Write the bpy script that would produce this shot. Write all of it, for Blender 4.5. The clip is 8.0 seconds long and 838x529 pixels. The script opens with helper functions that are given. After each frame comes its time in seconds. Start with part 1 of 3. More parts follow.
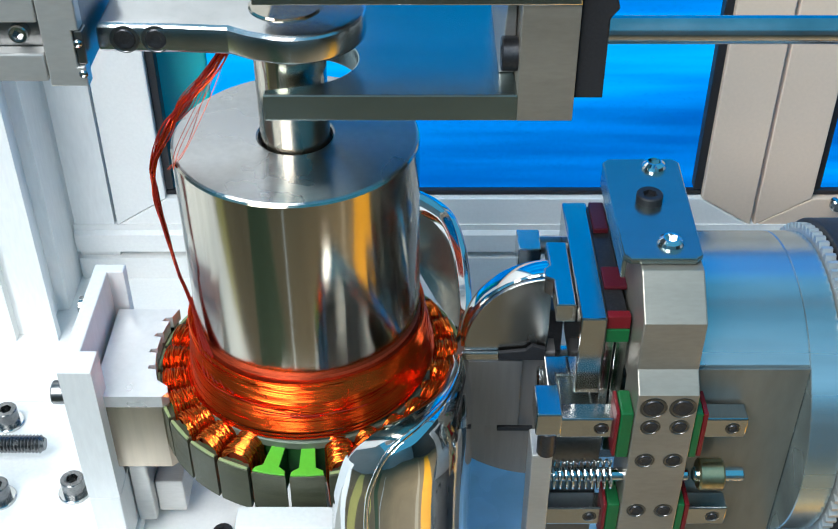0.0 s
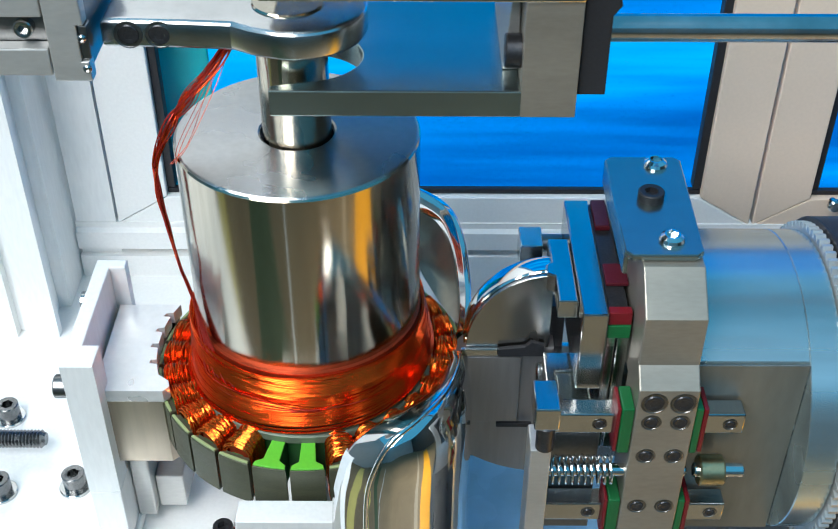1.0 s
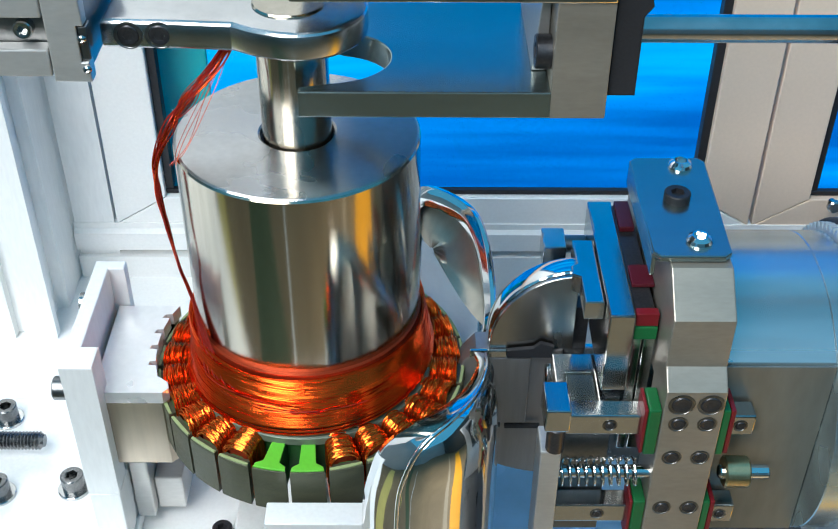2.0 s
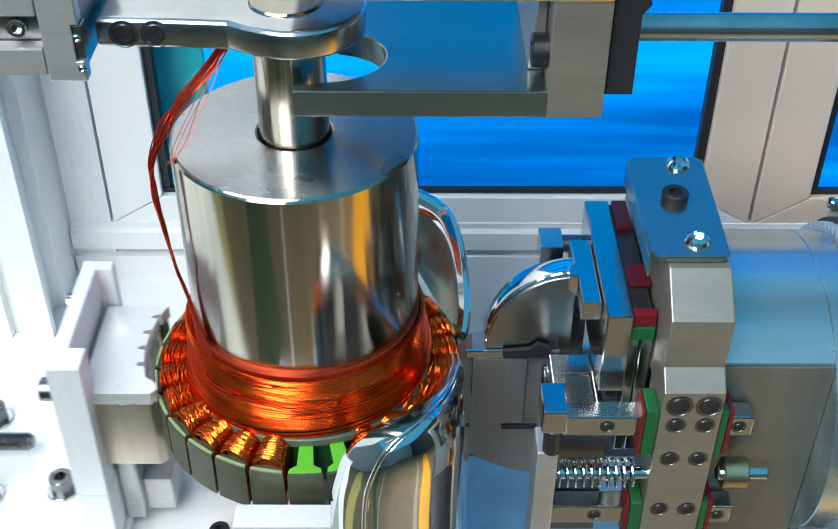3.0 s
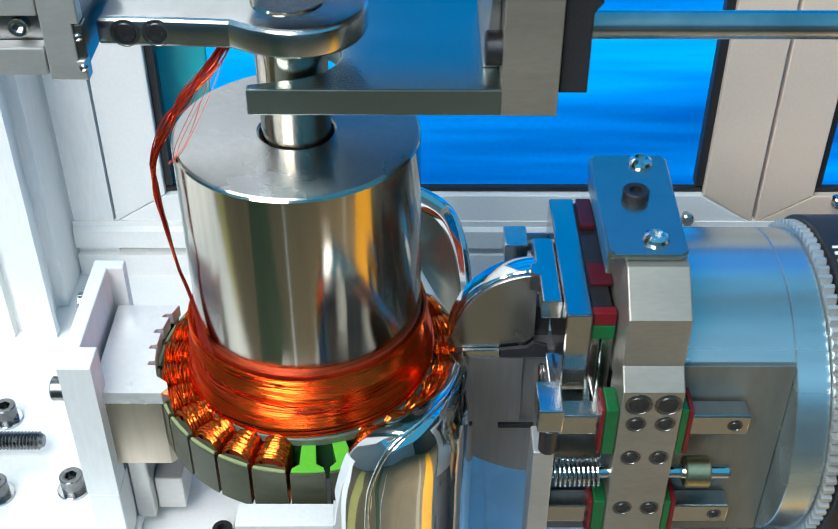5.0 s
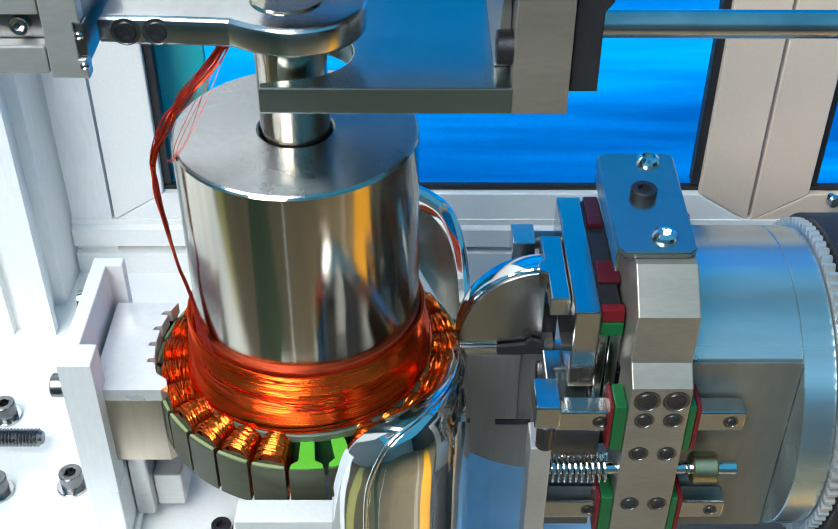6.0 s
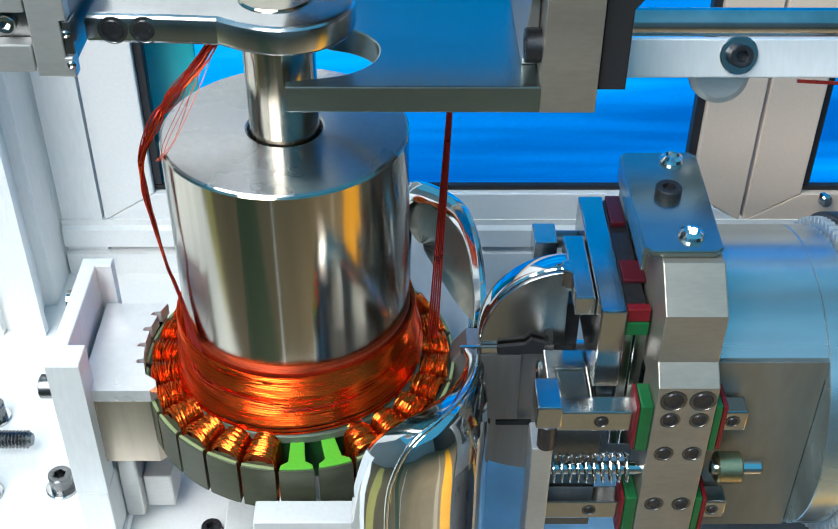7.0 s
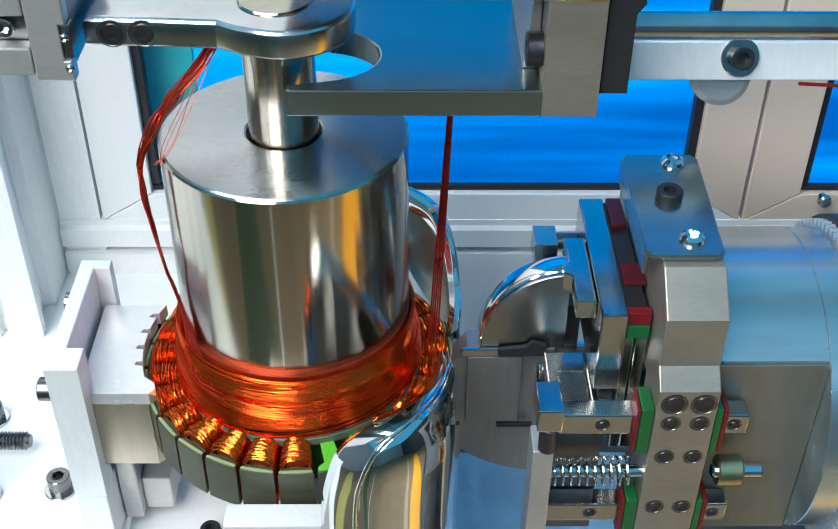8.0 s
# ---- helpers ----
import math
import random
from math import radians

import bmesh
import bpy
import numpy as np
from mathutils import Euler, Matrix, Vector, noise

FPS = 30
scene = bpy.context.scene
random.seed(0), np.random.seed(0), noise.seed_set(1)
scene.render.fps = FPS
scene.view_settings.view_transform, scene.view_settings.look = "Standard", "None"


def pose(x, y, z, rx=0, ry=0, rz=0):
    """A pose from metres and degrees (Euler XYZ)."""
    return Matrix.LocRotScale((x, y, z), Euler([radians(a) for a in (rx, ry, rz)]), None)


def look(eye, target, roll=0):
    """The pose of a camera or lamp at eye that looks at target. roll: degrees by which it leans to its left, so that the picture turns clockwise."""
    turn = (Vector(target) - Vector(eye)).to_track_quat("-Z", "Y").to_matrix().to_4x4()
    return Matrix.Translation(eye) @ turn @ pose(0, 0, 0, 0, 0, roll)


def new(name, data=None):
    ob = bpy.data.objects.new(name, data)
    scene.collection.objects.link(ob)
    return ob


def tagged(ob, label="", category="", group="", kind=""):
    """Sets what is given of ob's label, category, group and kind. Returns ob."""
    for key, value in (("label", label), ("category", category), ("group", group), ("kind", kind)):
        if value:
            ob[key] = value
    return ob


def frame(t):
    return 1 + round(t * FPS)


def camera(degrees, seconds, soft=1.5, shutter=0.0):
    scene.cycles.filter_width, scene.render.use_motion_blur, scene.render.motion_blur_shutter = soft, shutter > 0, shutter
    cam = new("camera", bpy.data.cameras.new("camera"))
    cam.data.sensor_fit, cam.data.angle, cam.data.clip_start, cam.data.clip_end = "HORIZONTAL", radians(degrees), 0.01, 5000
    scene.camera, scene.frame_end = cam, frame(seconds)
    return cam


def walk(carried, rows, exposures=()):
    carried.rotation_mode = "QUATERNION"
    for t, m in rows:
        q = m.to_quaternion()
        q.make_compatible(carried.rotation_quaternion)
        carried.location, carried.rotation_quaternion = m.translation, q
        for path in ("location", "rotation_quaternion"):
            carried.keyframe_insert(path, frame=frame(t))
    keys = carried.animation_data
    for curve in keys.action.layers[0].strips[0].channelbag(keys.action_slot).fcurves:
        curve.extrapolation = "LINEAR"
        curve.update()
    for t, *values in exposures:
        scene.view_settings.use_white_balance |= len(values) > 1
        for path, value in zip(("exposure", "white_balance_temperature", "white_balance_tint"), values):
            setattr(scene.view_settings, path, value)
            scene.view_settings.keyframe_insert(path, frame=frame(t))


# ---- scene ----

MM = 0.001

# ---- camera: seconds, place in millimetres, tilt down, turn, roll ----
cam = camera(39.4, 8.0, soft=1.1, shutter=0.6)
CAMERA = [
    (0, 49.70, -403.60, 413.60, 38.000, 0.000, 0.000),
    (0.5, 49.87, -404.99, 412.98, 37.926, -0.026, 0.072),
    (1, 49.42, -408.36, 413.04, 37.814, -0.030, 0.248),
    (1.5, 48.09, -408.59, 413.12, 37.750, -0.141, 0.319),
    (3, 47.60, -403.59, 411.40, 37.934, -0.381, 0.402),
    (3.5, 48.30, -406.29, 412.64, 37.883, -0.175, 0.305),
    (4, 47.61, -403.34, 412.42, 37.961, -0.122, 0.211),
    (4.5, 48.30, -401.88, 410.79, 38.019, -0.107, 0.183),
    (6, 47.23, -405.43, 412.71, 38.103, -0.397, 0.345),
    (6.5, 45.85, -406.10, 412.32, 38.051, -0.639, 0.530),
    (7, 49.18, -404.24, 410.57, 38.011, -0.718, 0.435),
    (7.5, 49.03, -400.39, 412.42, 38.202, -0.803, 0.451),
    (8, 48.15, -401.22, 412.94, 38.296, -0.909, 0.576),
]


def eye_pose(x, y, z, down, turn, roll):
    return pose(x * MM, y * MM, z * MM, 0, 0, turn) @ pose(0, 0, 0, 90 - down) @ pose(0, 0, 0, 0, 0, roll)


walk(cam, [(r[0], eye_pose(*r[1:])) for r in CAMERA], exposures=[(0, 0.0, 6150, 8), (8, 0.0, 6150, 8)])

# ---- world and light ----
world = bpy.data.worlds.new("hall")
scene.world = world
world.use_nodes = True
world.node_tree.nodes["Background"].inputs["Color"].default_value = (0.13, 0.62, 1.0, 1)
world.node_tree.nodes["Background"].inputs["Strength"].default_value = 0.55


def unseen_lamp(x, y, z, sx, sy, watts, colour, target, spread=180):
    data = bpy.data.lights.new("unseen_light", "AREA")
    data.shape, data.size, data.size_y, data.energy, data.color = "RECTANGLE", sx, sy, watts, colour
    data.spread = radians(spread)
    ob = new("unseen_light", data)
    ob.matrix_world = look((x, y, z), target)
    return ob


unseen_lamp(-0.55, -0.6, 1.4, 1.2, 0.6, 25, (1.0, 0.98, 0.94), (-0.1, 0.05, 0))
unseen_lamp(-0.7, -1.6, 1.3, 1.0, 0.5, 23, (1.0, 0.97, 0.92), (0.1, 0.2, 0.05))
unseen_lamp(1.5, -0.9, 1.9, 0.8, 0.5, 12, (1.0, 0.97, 0.9), (1.15, -0.75, -0.95), 55)


# ---- materials ----
def mat(name, colour, metal=0.0, rough=0.5, turned=0.0, grain=0.0, grain_scale=400.0, stretch=(1, 1, 1), bump=0.0,
        bump_scale=900.0, stain=0.0, stain_scale=25.0, coat=0.0, island=0.0, ior=None):
    m = bpy.data.materials.new(name)
    m.use_nodes = True
    nt = m.node_tree
    b = nt.nodes["Principled BSDF"]
    b.inputs["Metallic"].default_value = metal
    b.inputs["Coat Weight"].default_value = coat
    if ior:
        b.inputs["IOR"].default_value = ior
    if turned:
        tan = nt.nodes.new("ShaderNodeTangent")
        tan.direction_type, tan.axis = "RADIAL", "Z"
        b.inputs["Anisotropic"].default_value = turned
        b.inputs["Anisotropic Rotation"].default_value = 0.25
        nt.links.new(tan.outputs["Tangent"], b.inputs["Tangent"])
    tc = nt.nodes.new("ShaderNodeTexCoord")
    mp = nt.nodes.new("ShaderNodeMapping")
    mp.inputs["Scale"].default_value = stretch
    nt.links.new(tc.outputs["Object"], mp.inputs["Vector"])

    def noise_tex(scale, detail):
        n = nt.nodes.new("ShaderNodeTexNoise")
        n.inputs["Scale"].default_value = scale
        n.inputs["Detail"].default_value = detail
        nt.links.new(mp.outputs["Vector"], n.inputs["Vector"])
        return n

    fine, coarse = noise_tex(grain_scale, 4), noise_tex(stain_scale, 3)

    def scaled(src, lo, hi):
        r = nt.nodes.new("ShaderNodeMapRange")
        r.inputs["From Min"].default_value, r.inputs["From Max"].default_value = 0.25, 0.75
        r.inputs["To Min"].default_value, r.inputs["To Max"].default_value = lo, hi
        nt.links.new(src, r.inputs["Value"])
        return r.outputs["Result"]

    val = nt.nodes.new("ShaderNodeMath")
    val.operation = "MULTIPLY"
    nt.links.new(scaled(fine.outputs["Fac"], 1 - grain, 1 + grain), val.inputs[0])
    nt.links.new(scaled(coarse.outputs["Fac"], 1 - stain, 1 + stain * 0.4), val.inputs[1])
    out = val.outputs["Value"]
    if island:
        g = nt.nodes.new("ShaderNodeNewGeometry")
        v2 = nt.nodes.new("ShaderNodeMath")
        v2.operation = "MULTIPLY"
        nt.links.new(out, v2.inputs[0])
        r = nt.nodes.new("ShaderNodeMapRange")
        r.inputs["To Min"].default_value, r.inputs["To Max"].default_value = 1 - island, 1 + island * 0.6
        nt.links.new(g.outputs["Random Per Island"], r.inputs["Value"])
        nt.links.new(r.outputs["Result"], v2.inputs[1])
        out = v2.outputs["Value"]
    mix = nt.nodes.new("ShaderNodeVectorMath")
    mix.operation = "SCALE"
    mix.inputs[0].default_value = colour
    nt.links.new(out, mix.inputs["Scale"])
    nt.links.new(mix.outputs["Vector"], b.inputs["Base Color"])
    nt.links.new(scaled(coarse.outputs["Fac"], rough * 0.85, min(1, rough * 1.2)), b.inputs["Roughness"])
    if bump:
        bn = nt.nodes.new("ShaderNodeBump")
        bn.inputs["Strength"].default_value = bump
        bn.inputs["Distance"].default_value = 0.0004
        bt = noise_tex(bump_scale, 3)
        nt.links.new(bt.outputs["Fac"], bn.inputs["Height"])
        nt.links.new(bn.outputs["Normal"], b.inputs["Normal"])
    return m


DRUM_STEEL = mat("smooth_drum_steel", (0.58, 0.68, 0.7), 0.9, 0.25, 0, 0.18, 70, (0.1, 1, 1), 0.02, 300, 0.35, 30)
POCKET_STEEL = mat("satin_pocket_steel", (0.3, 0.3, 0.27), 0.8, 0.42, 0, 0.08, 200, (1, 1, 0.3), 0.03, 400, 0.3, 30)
FORK_STEEL = mat("grey_fork_steel", (0.34, 0.4, 0.38), 0.95, 0.22, 0, 0.07, 400, (0.2, 1, 1), 0.03, 800, 0.15, 40)
BRUSHED = mat("brushed_steel", (0.5, 0.45, 0.37), 1, 0.13, 0.85, 0.1, 260, (1, 1, 0.04), 0.006, 700, 0.12, 18)
DISH_STEEL = mat("satin_dish_steel", (0.5, 0.46, 0.37), 0.8, 0.33, 0, 0.08, 200, (1, 1, 0.1), 0.04, 300, 0.2, 40)
TOP_STEEL = mat("turned_steel", (0.54, 0.53, 0.52), 1, 0.28, 0.95, 0.06, 300, (1, 1, 1), 0.012, 500, 0.12, 30)
CHROME = mat("polished_steel", (0.78, 0.78, 0.77), 1, 0.06, 0, 0.03, 200, (1, 1, 1), 0.03, 160, 0.08, 40)
GROUND_STEEL = mat("ground_steel", (0.52, 0.52, 0.51), 1, 0.17, 0, 0.07, 500, (1, 0.15, 1), 0.05, 800, 0.12, 40)
DARK_STEEL = mat("dark_steel", (0.22, 0.22, 0.22), 1, 0.3, 0, 0.1, 500, (1, 1, 1), 0.1, 700, 0.2, 40)
BLACK_OXIDE = mat("black_oxide", (0.06, 0.06, 0.065), 0.7, 0.32, 0, 0.2, 900, (1, 1, 1), 0.1, 1200, 0.2, 200)
ALU = mat("milled_aluminium", (0.6, 0.59, 0.57), 0.7, 0.36, 0, 0.05, 700, (0.3, 1, 1), 0.06, 900, 0.1, 30)
BRIDGE_ALU = mat("grey_milled_aluminium", (0.35, 0.32, 0.27), 0.65, 0.38, 0, 0.06, 700, (0.3, 1, 1), 0.05, 900, 0.15, 45)
WHITE_ALU = mat("bright_aluminium", (0.86, 0.86, 0.85), 0.25, 0.4, 0, 0.04, 500, (1, 1, 0.2), 0.06, 900, 0.06, 15)
WHITE_PAINT = mat("white_paint", (0.88, 0.87, 0.85), 0, 0.4, 0, 0.03, 500, (1, 1, 1), 0.08, 600, 0.06, 8)
WARM_FRAME_PAINT = mat("warm_frame_paint", (0.76, 0.6, 0.47), 0, 0.45, 0, 0.03, 500, (1, 1, 1), 0.08, 600, 0.08, 8)
RUBBER_AND_GAP = mat("black_rubber_and_gap", (0.015, 0.015, 0.018), 0, 0.55, 0, 0.2, 900, (1, 1, 1), 0.2, 900)
LAMINATE = mat("lamination_steel", (0.075, 0.078, 0.045), 0.2, 0.42, 0, 0.15, 900, (1, 1, 6), 0.3, 500, 0.25, 60)
GREEN = mat("green_insulation", (0.13, 0.5, 0.035), 0, 0.4, 0, 0.06, 600, (1, 1, 1), 0.15, 500, 0.1, 60)
PALE_GREEN = mat("pale_green_edge", (0.3, 0.36, 0.16), 0, 0.4, 0, 0.06, 600, (1, 1, 1), 0.15, 500, 0.1, 60)
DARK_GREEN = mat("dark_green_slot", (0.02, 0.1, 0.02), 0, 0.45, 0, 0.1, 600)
CAP_GREEN = mat("green_plastic", (0.008, 0.11, 0.03), 0, 0.4, 0, 0.06, 600, (1, 1, 1), 0.1, 500, 0.1, 60)
SEAL_RED = mat("red_seal", (0.15, 0.005, 0.01), 0, 0.4, 0, 0.08, 600, (1, 1, 1), 0.1, 500, 0.1, 60)
COPPER = mat("enamelled_copper", (0.96, 0.1, 0.01), 0.97, 0.22, 0, 0.08, 1200, (1, 1, 1), 0.03, 900, 0.12, 120, island=0.2)
COIL_COPPER = mat("coil_copper", (1.0, 0.2, 0.025), 0.95, 0.22, 0, 0.08, 1200, (1, 1, 1), 0.03, 900, 0.1, 120, island=0.35)
BLUE_PATCH = mat("blue_patch", (0.42, 0.72, 1.0), 0, 0.25, 0, 0.08, 60, (1, 1, 1), 0.3, 30, 0.3, 14, coat=0.6)
COLLAR = mat("grey_collar", (0.14, 0.17, 0.12), 0.2, 0.45, 0, 0.08, 500, (1, 1, 1), 0.1, 500, 0.15, 50)
NOSE = mat("worn_ground_steel", (0.6, 0.52, 0.42), 1, 0.28, 0, 0.12, 160, (1, 1, 0.06), 0.03, 500, 0.3, 60)
BRIGHT_LIP = mat("bright_lip_metal", (0.86, 0.86, 0.86), 0.6, 0.3, 0, 0.04, 300, (1, 1, 1), 0.02, 500, 0.08, 40)
LEVER_STEEL = mat("satin_lever_steel", (0.6, 0.6, 0.6), 1, 0.2, 0, 0.06, 200, (1, 1, 1), 0.05, 60, 0.2, 40)
DISC_STEEL = mat("dark_polished_steel", (0.42, 0.41, 0.39), 1, 0.24, 0, 0.06, 300, (1, 1, 0.2), 0.01, 300, 0.15, 50)
PLATE_STEEL = mat("grey_plate_steel", (0.3, 0.29, 0.29), 0.7, 0.36, 0, 0.08, 400, (1, 1, 0.1), 0.03, 600, 0.15, 60)
BOLT_STEEL = mat("worn_bolt_steel", (0.2, 0.2, 0.2), 1, 0.25, 0, 0.15, 700, (1, 1, 1), 0.05, 900, 0.25, 200)
DARK_RED = mat("dark_red_strip", (0.07, 0.004, 0.01), 0, 0.4, 0, 0.08, 600, (1, 1, 1), 0.1, 500, 0.1, 60)
PRINT_BLUE = mat("blue_print", (0.05, 0.3, 0.6), 0, 0.5)
YELLOW_LINE = mat("yellow_line", (0.72, 0.58, 0.17), 0, 0.45, 0, 0.08, 30, (1, 1, 1), 0.1, 40, 0.1, 4)
COPPER_DARK = mat("deep_copper", (0.45, 0.06, 0.02), 0.8, 0.4, 0, 0.2, 900, (1, 1, 1), 0.2, 700, 0.2, 100)
RED_WIRE = mat("red_enamel_wire", (0.5, 0.035, 0.02), 0.7, 0.3, 0, 0.15, 900, (1, 1, 1), 0.0, 700, 0.2, 100, island=0.35)
TEAL = mat("teal_panel", (0.0, 0.3, 0.3), 0, 0.35, 0, 0.05, 300, (1, 1, 1), 0.05, 300, 0.1, 10)
BRASS = mat("brass", (0.6, 0.5, 0.28), 1, 0.3, 0, 0.08, 600, (1, 1, 1), 0.1, 700, 0.1, 60)
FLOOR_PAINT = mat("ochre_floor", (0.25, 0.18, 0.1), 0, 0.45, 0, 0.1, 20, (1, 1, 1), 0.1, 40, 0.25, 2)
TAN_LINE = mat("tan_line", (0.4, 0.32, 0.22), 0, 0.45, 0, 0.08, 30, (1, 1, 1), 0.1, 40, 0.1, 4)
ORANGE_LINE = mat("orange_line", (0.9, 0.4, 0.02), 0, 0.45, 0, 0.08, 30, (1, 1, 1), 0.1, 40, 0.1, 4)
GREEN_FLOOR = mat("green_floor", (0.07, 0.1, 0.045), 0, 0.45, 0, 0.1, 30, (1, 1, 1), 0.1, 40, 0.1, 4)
HALL_WALL = mat("hall_wall", (0.55, 0.56, 0.55), 0, 0.6, 0, 0.05, 20, (1, 1, 1), 0.1, 40, 0.1, 2)
DARK_WALL = mat("dark_hall_wall", (0.06, 0.065, 0.06), 0, 0.6, 0, 0.1, 20, (1, 1, 1), 0.1, 40, 0.1, 2)


def glow_bands():
    m = bpy.data.materials.new("blue_daylight_sheet")
    m.use_nodes = True
    nt = m.node_tree
    nt.nodes.clear()
    o = nt.nodes.new("ShaderNodeOutputMaterial")
    e = nt.nodes.new("ShaderNodeEmission")
    tc = nt.nodes.new("ShaderNodeTexCoord")
    mp = nt.nodes.new("ShaderNodeMapping")
    mp.inputs["Scale"].default_value = (0.06, 1, 1)
    n = nt.nodes.new("ShaderNodeTexNoise")
    n.inputs["Scale"].default_value, n.inputs["Detail"].default_value = 22, 5
    r = nt.nodes.new("ShaderNodeValToRGB")
    r.color_ramp.elements[0].position, r.color_ramp.elements[0].color = 0.36, (0.0, 0.13, 0.52, 1)
    r.color_ramp.elements[1].position, r.color_ramp.elements[1].color = 0.68, (0.02, 0.52, 1.0, 1)
    mid = r.color_ramp.elements.new(0.52)
    mid.color = (0.0, 0.28, 0.88, 1)
    e.inputs["Strength"].default_value = 1.15
    nt.links.new(tc.outputs["Object"], mp.inputs["Vector"])
    nt.links.new(mp.outputs["Vector"], n.inputs["Vector"])
    nt.links.new(n.outputs["Fac"], r.inputs["Fac"])
    nt.links.new(r.outputs["Color"], e.inputs["Color"])
    nt.links.new(e.outputs["Emission"], o.inputs["Surface"])
    return m


BLUE_GLOW = glow_bands()


def pane_glass(name, tint):
    m = bpy.data.materials.new(name)
    m.use_nodes = True
    nt = m.node_tree
    b = nt.nodes["Principled BSDF"]
    b.inputs["Base Color"].default_value = (*tint, 1)
    b.inputs["Roughness"].default_value = 0.03
    b.inputs["Transmission Weight"].default_value = 1
    b.inputs["IOR"].default_value = 1.1
    return m


GLASS = pane_glass("window_glass", (0.85, 0.95, 1.0))

# ---- building helpers: all lengths in millimetres ----
BASE = {}


def thing(name, base, label, category, group="", kind=""):
    ob = new(name)
    ob.empty_display_size = 0.01
    ob.location = Vector(base) * MM
    BASE[ob.name] = Vector(base)
    return tagged(ob, label, category, group, kind)


def root_of(ob):
    while ob.parent:
        ob = ob.parent
    return ob


def part(name, bm, material, parent, label="", smooth=20):
    base = BASE.get(root_of(parent).name, Vector((0, 0, 0))) if parent else Vector((0, 0, 0))
    bmesh.ops.recalc_face_normals(bm, faces=bm.faces)
    bmesh.ops.transform(bm, matrix=Matrix.Scale(MM, 4) @ Matrix.Translation(-base), verts=bm.verts)
    for f in bm.faces:
        f.smooth = True
    for e in bm.edges:
        if len(e.link_faces) == 2 and e.calc_face_angle(0) > radians(smooth):
            e.smooth = False
    me = bpy.data.meshes.new(name)
    bm.to_mesh(me)
    bm.free()
    mats = material if isinstance(material, (list, tuple)) else [material]
    for m in mats:
        me.materials.append(m)
    ob = new(name, me)
    ob.parent = parent
    return tagged(ob, label)


def setting(name, bm, material, label, category, smooth=20):
    ob = part(name, bm, material, None, "", smooth)
    return tagged(ob, label, category, "", "structure")


def add_box(bm, x0, x1, y0, y1, z0, z1, bev=0.6, seg=2):
    r = bmesh.ops.create_cube(bm, size=1)
    vs = r["verts"]
    bmesh.ops.transform(bm, verts=vs, matrix=Matrix.Translation(((x0 + x1) / 2, (y0 + y1) / 2, (z0 + z1) / 2))
                        @ Matrix.Diagonal((abs(x1 - x0), abs(y1 - y0), abs(z1 - z0), 1)))
    if bev:
        es = {e for v in vs for e in v.link_edges}
        bmesh.ops.bevel(bm, geom=list(es), offset=bev, segments=seg, affect="EDGES", profile=0.5)
    return bm


def box(*a, **k):
    return add_box(bmesh.new(), *a, **k)


def add_prism(bm, pts, axis, lo, hi, bev=0.5, seg=2):
    """An outline in the two other axes (in order x, y, z), pulled along axis from lo to hi."""
    def at(p, h):
        q = list(p)
        q.insert(axis, h)
        return q
    a = [bm.verts.new(at(p, lo)) for p in pts]
    b = [bm.verts.new(at(p, hi)) for p in pts]
    n = len(pts)
    fs = [bm.faces.new(a), bm.faces.new(b[::-1])]
    for i in range(n):
        fs.append(bm.faces.new((a[i], b[i], b[(i + 1) % n], a[(i + 1) % n])))
    bmesh.ops.recalc_face_normals(bm, faces=fs)
    if bev:
        es = list(fs[0].edges) + list(fs[1].edges)
        bmesh.ops.bevel(bm, geom=es, offset=bev, segments=seg, affect="EDGES", profile=0.5)
    return bm


def prism(*a, **k):
    return add_prism(bmesh.new(), *a, **k)


def frame_of(d):
    d = Vector(d).normalized()
    a = Vector((0, 0, 1)) if abs(d.z) < 0.9 else Vector((1, 0, 0))
    u = d.cross(a).normalized()
    return u, d.cross(u).normalized(), d


def add_lathe(bm, centre, direction, prof, seg=32):
    """prof: (radius, distance along direction); radius 0 closes."""
    u, v, d = frame_of(direction)
    c = Vector(centre)
    rings = []
    for r, h in prof:
        if r < 1e-6:
            rings.append([bm.verts.new(c + d * h)])
        else:
            rings.append([bm.verts.new(c + d * h + u * (r * math.cos(2 * math.pi * i / seg)) + v * (r * math.sin(2 * math.pi * i / seg)))
                          for i in range(seg)])
    for a, b in zip(rings, rings[1:]):
        for i in range(seg):
            j = (i + 1) % seg
            if len(a) == 1:
                bm.faces.new((a[0], b[i], b[j]))
            elif len(b) == 1:
                bm.faces.new((a[i], a[j], b[0]))
            else:
                bm.faces.new((a[i], a[j], b[j], b[i]))
    return bm


def lathe(*a, **k):
    return add_lathe(bmesh.new(), *a, **k)


def rod_profile(r, h0, h1, ch=0.6):
    return [(0, h0), (r - ch, h0), (r, h0 + ch), (r, h1 - ch), (r - ch, h1), (0, h1)]


def add_tube(bm, pts, r, seg=6, closed=False):
    pts = [Vector(p) for p in pts]
    n = len(pts)
    rings = []
    up = None
    for i, p in enumerate(pts):
        if closed:
            t = pts[(i + 1) % n] - pts[i - 1]
        else:
            t = pts[min(i + 1, n - 1)] - pts[max(i - 1, 0)]
        t.normalize()
        if up is None:
            up, _, _ = frame_of(t)
        up = (up - t * up.dot(t)).normalized()
        w = t.cross(up)
        rings.append([bm.verts.new(p + (up * math.cos(2 * math.pi * k / seg) + w * math.sin(2 * math.pi * k / seg)) * r) for k in range(seg)])
    pairs = list(zip(rings, rings[1:])) + ([(rings[-1], rings[0])] if closed else [])
    for a, b in pairs:
        for k in range(seg):
            bm.faces.new((a[k], a[(k + 1) % seg], b[(k + 1) % seg], b[k]))
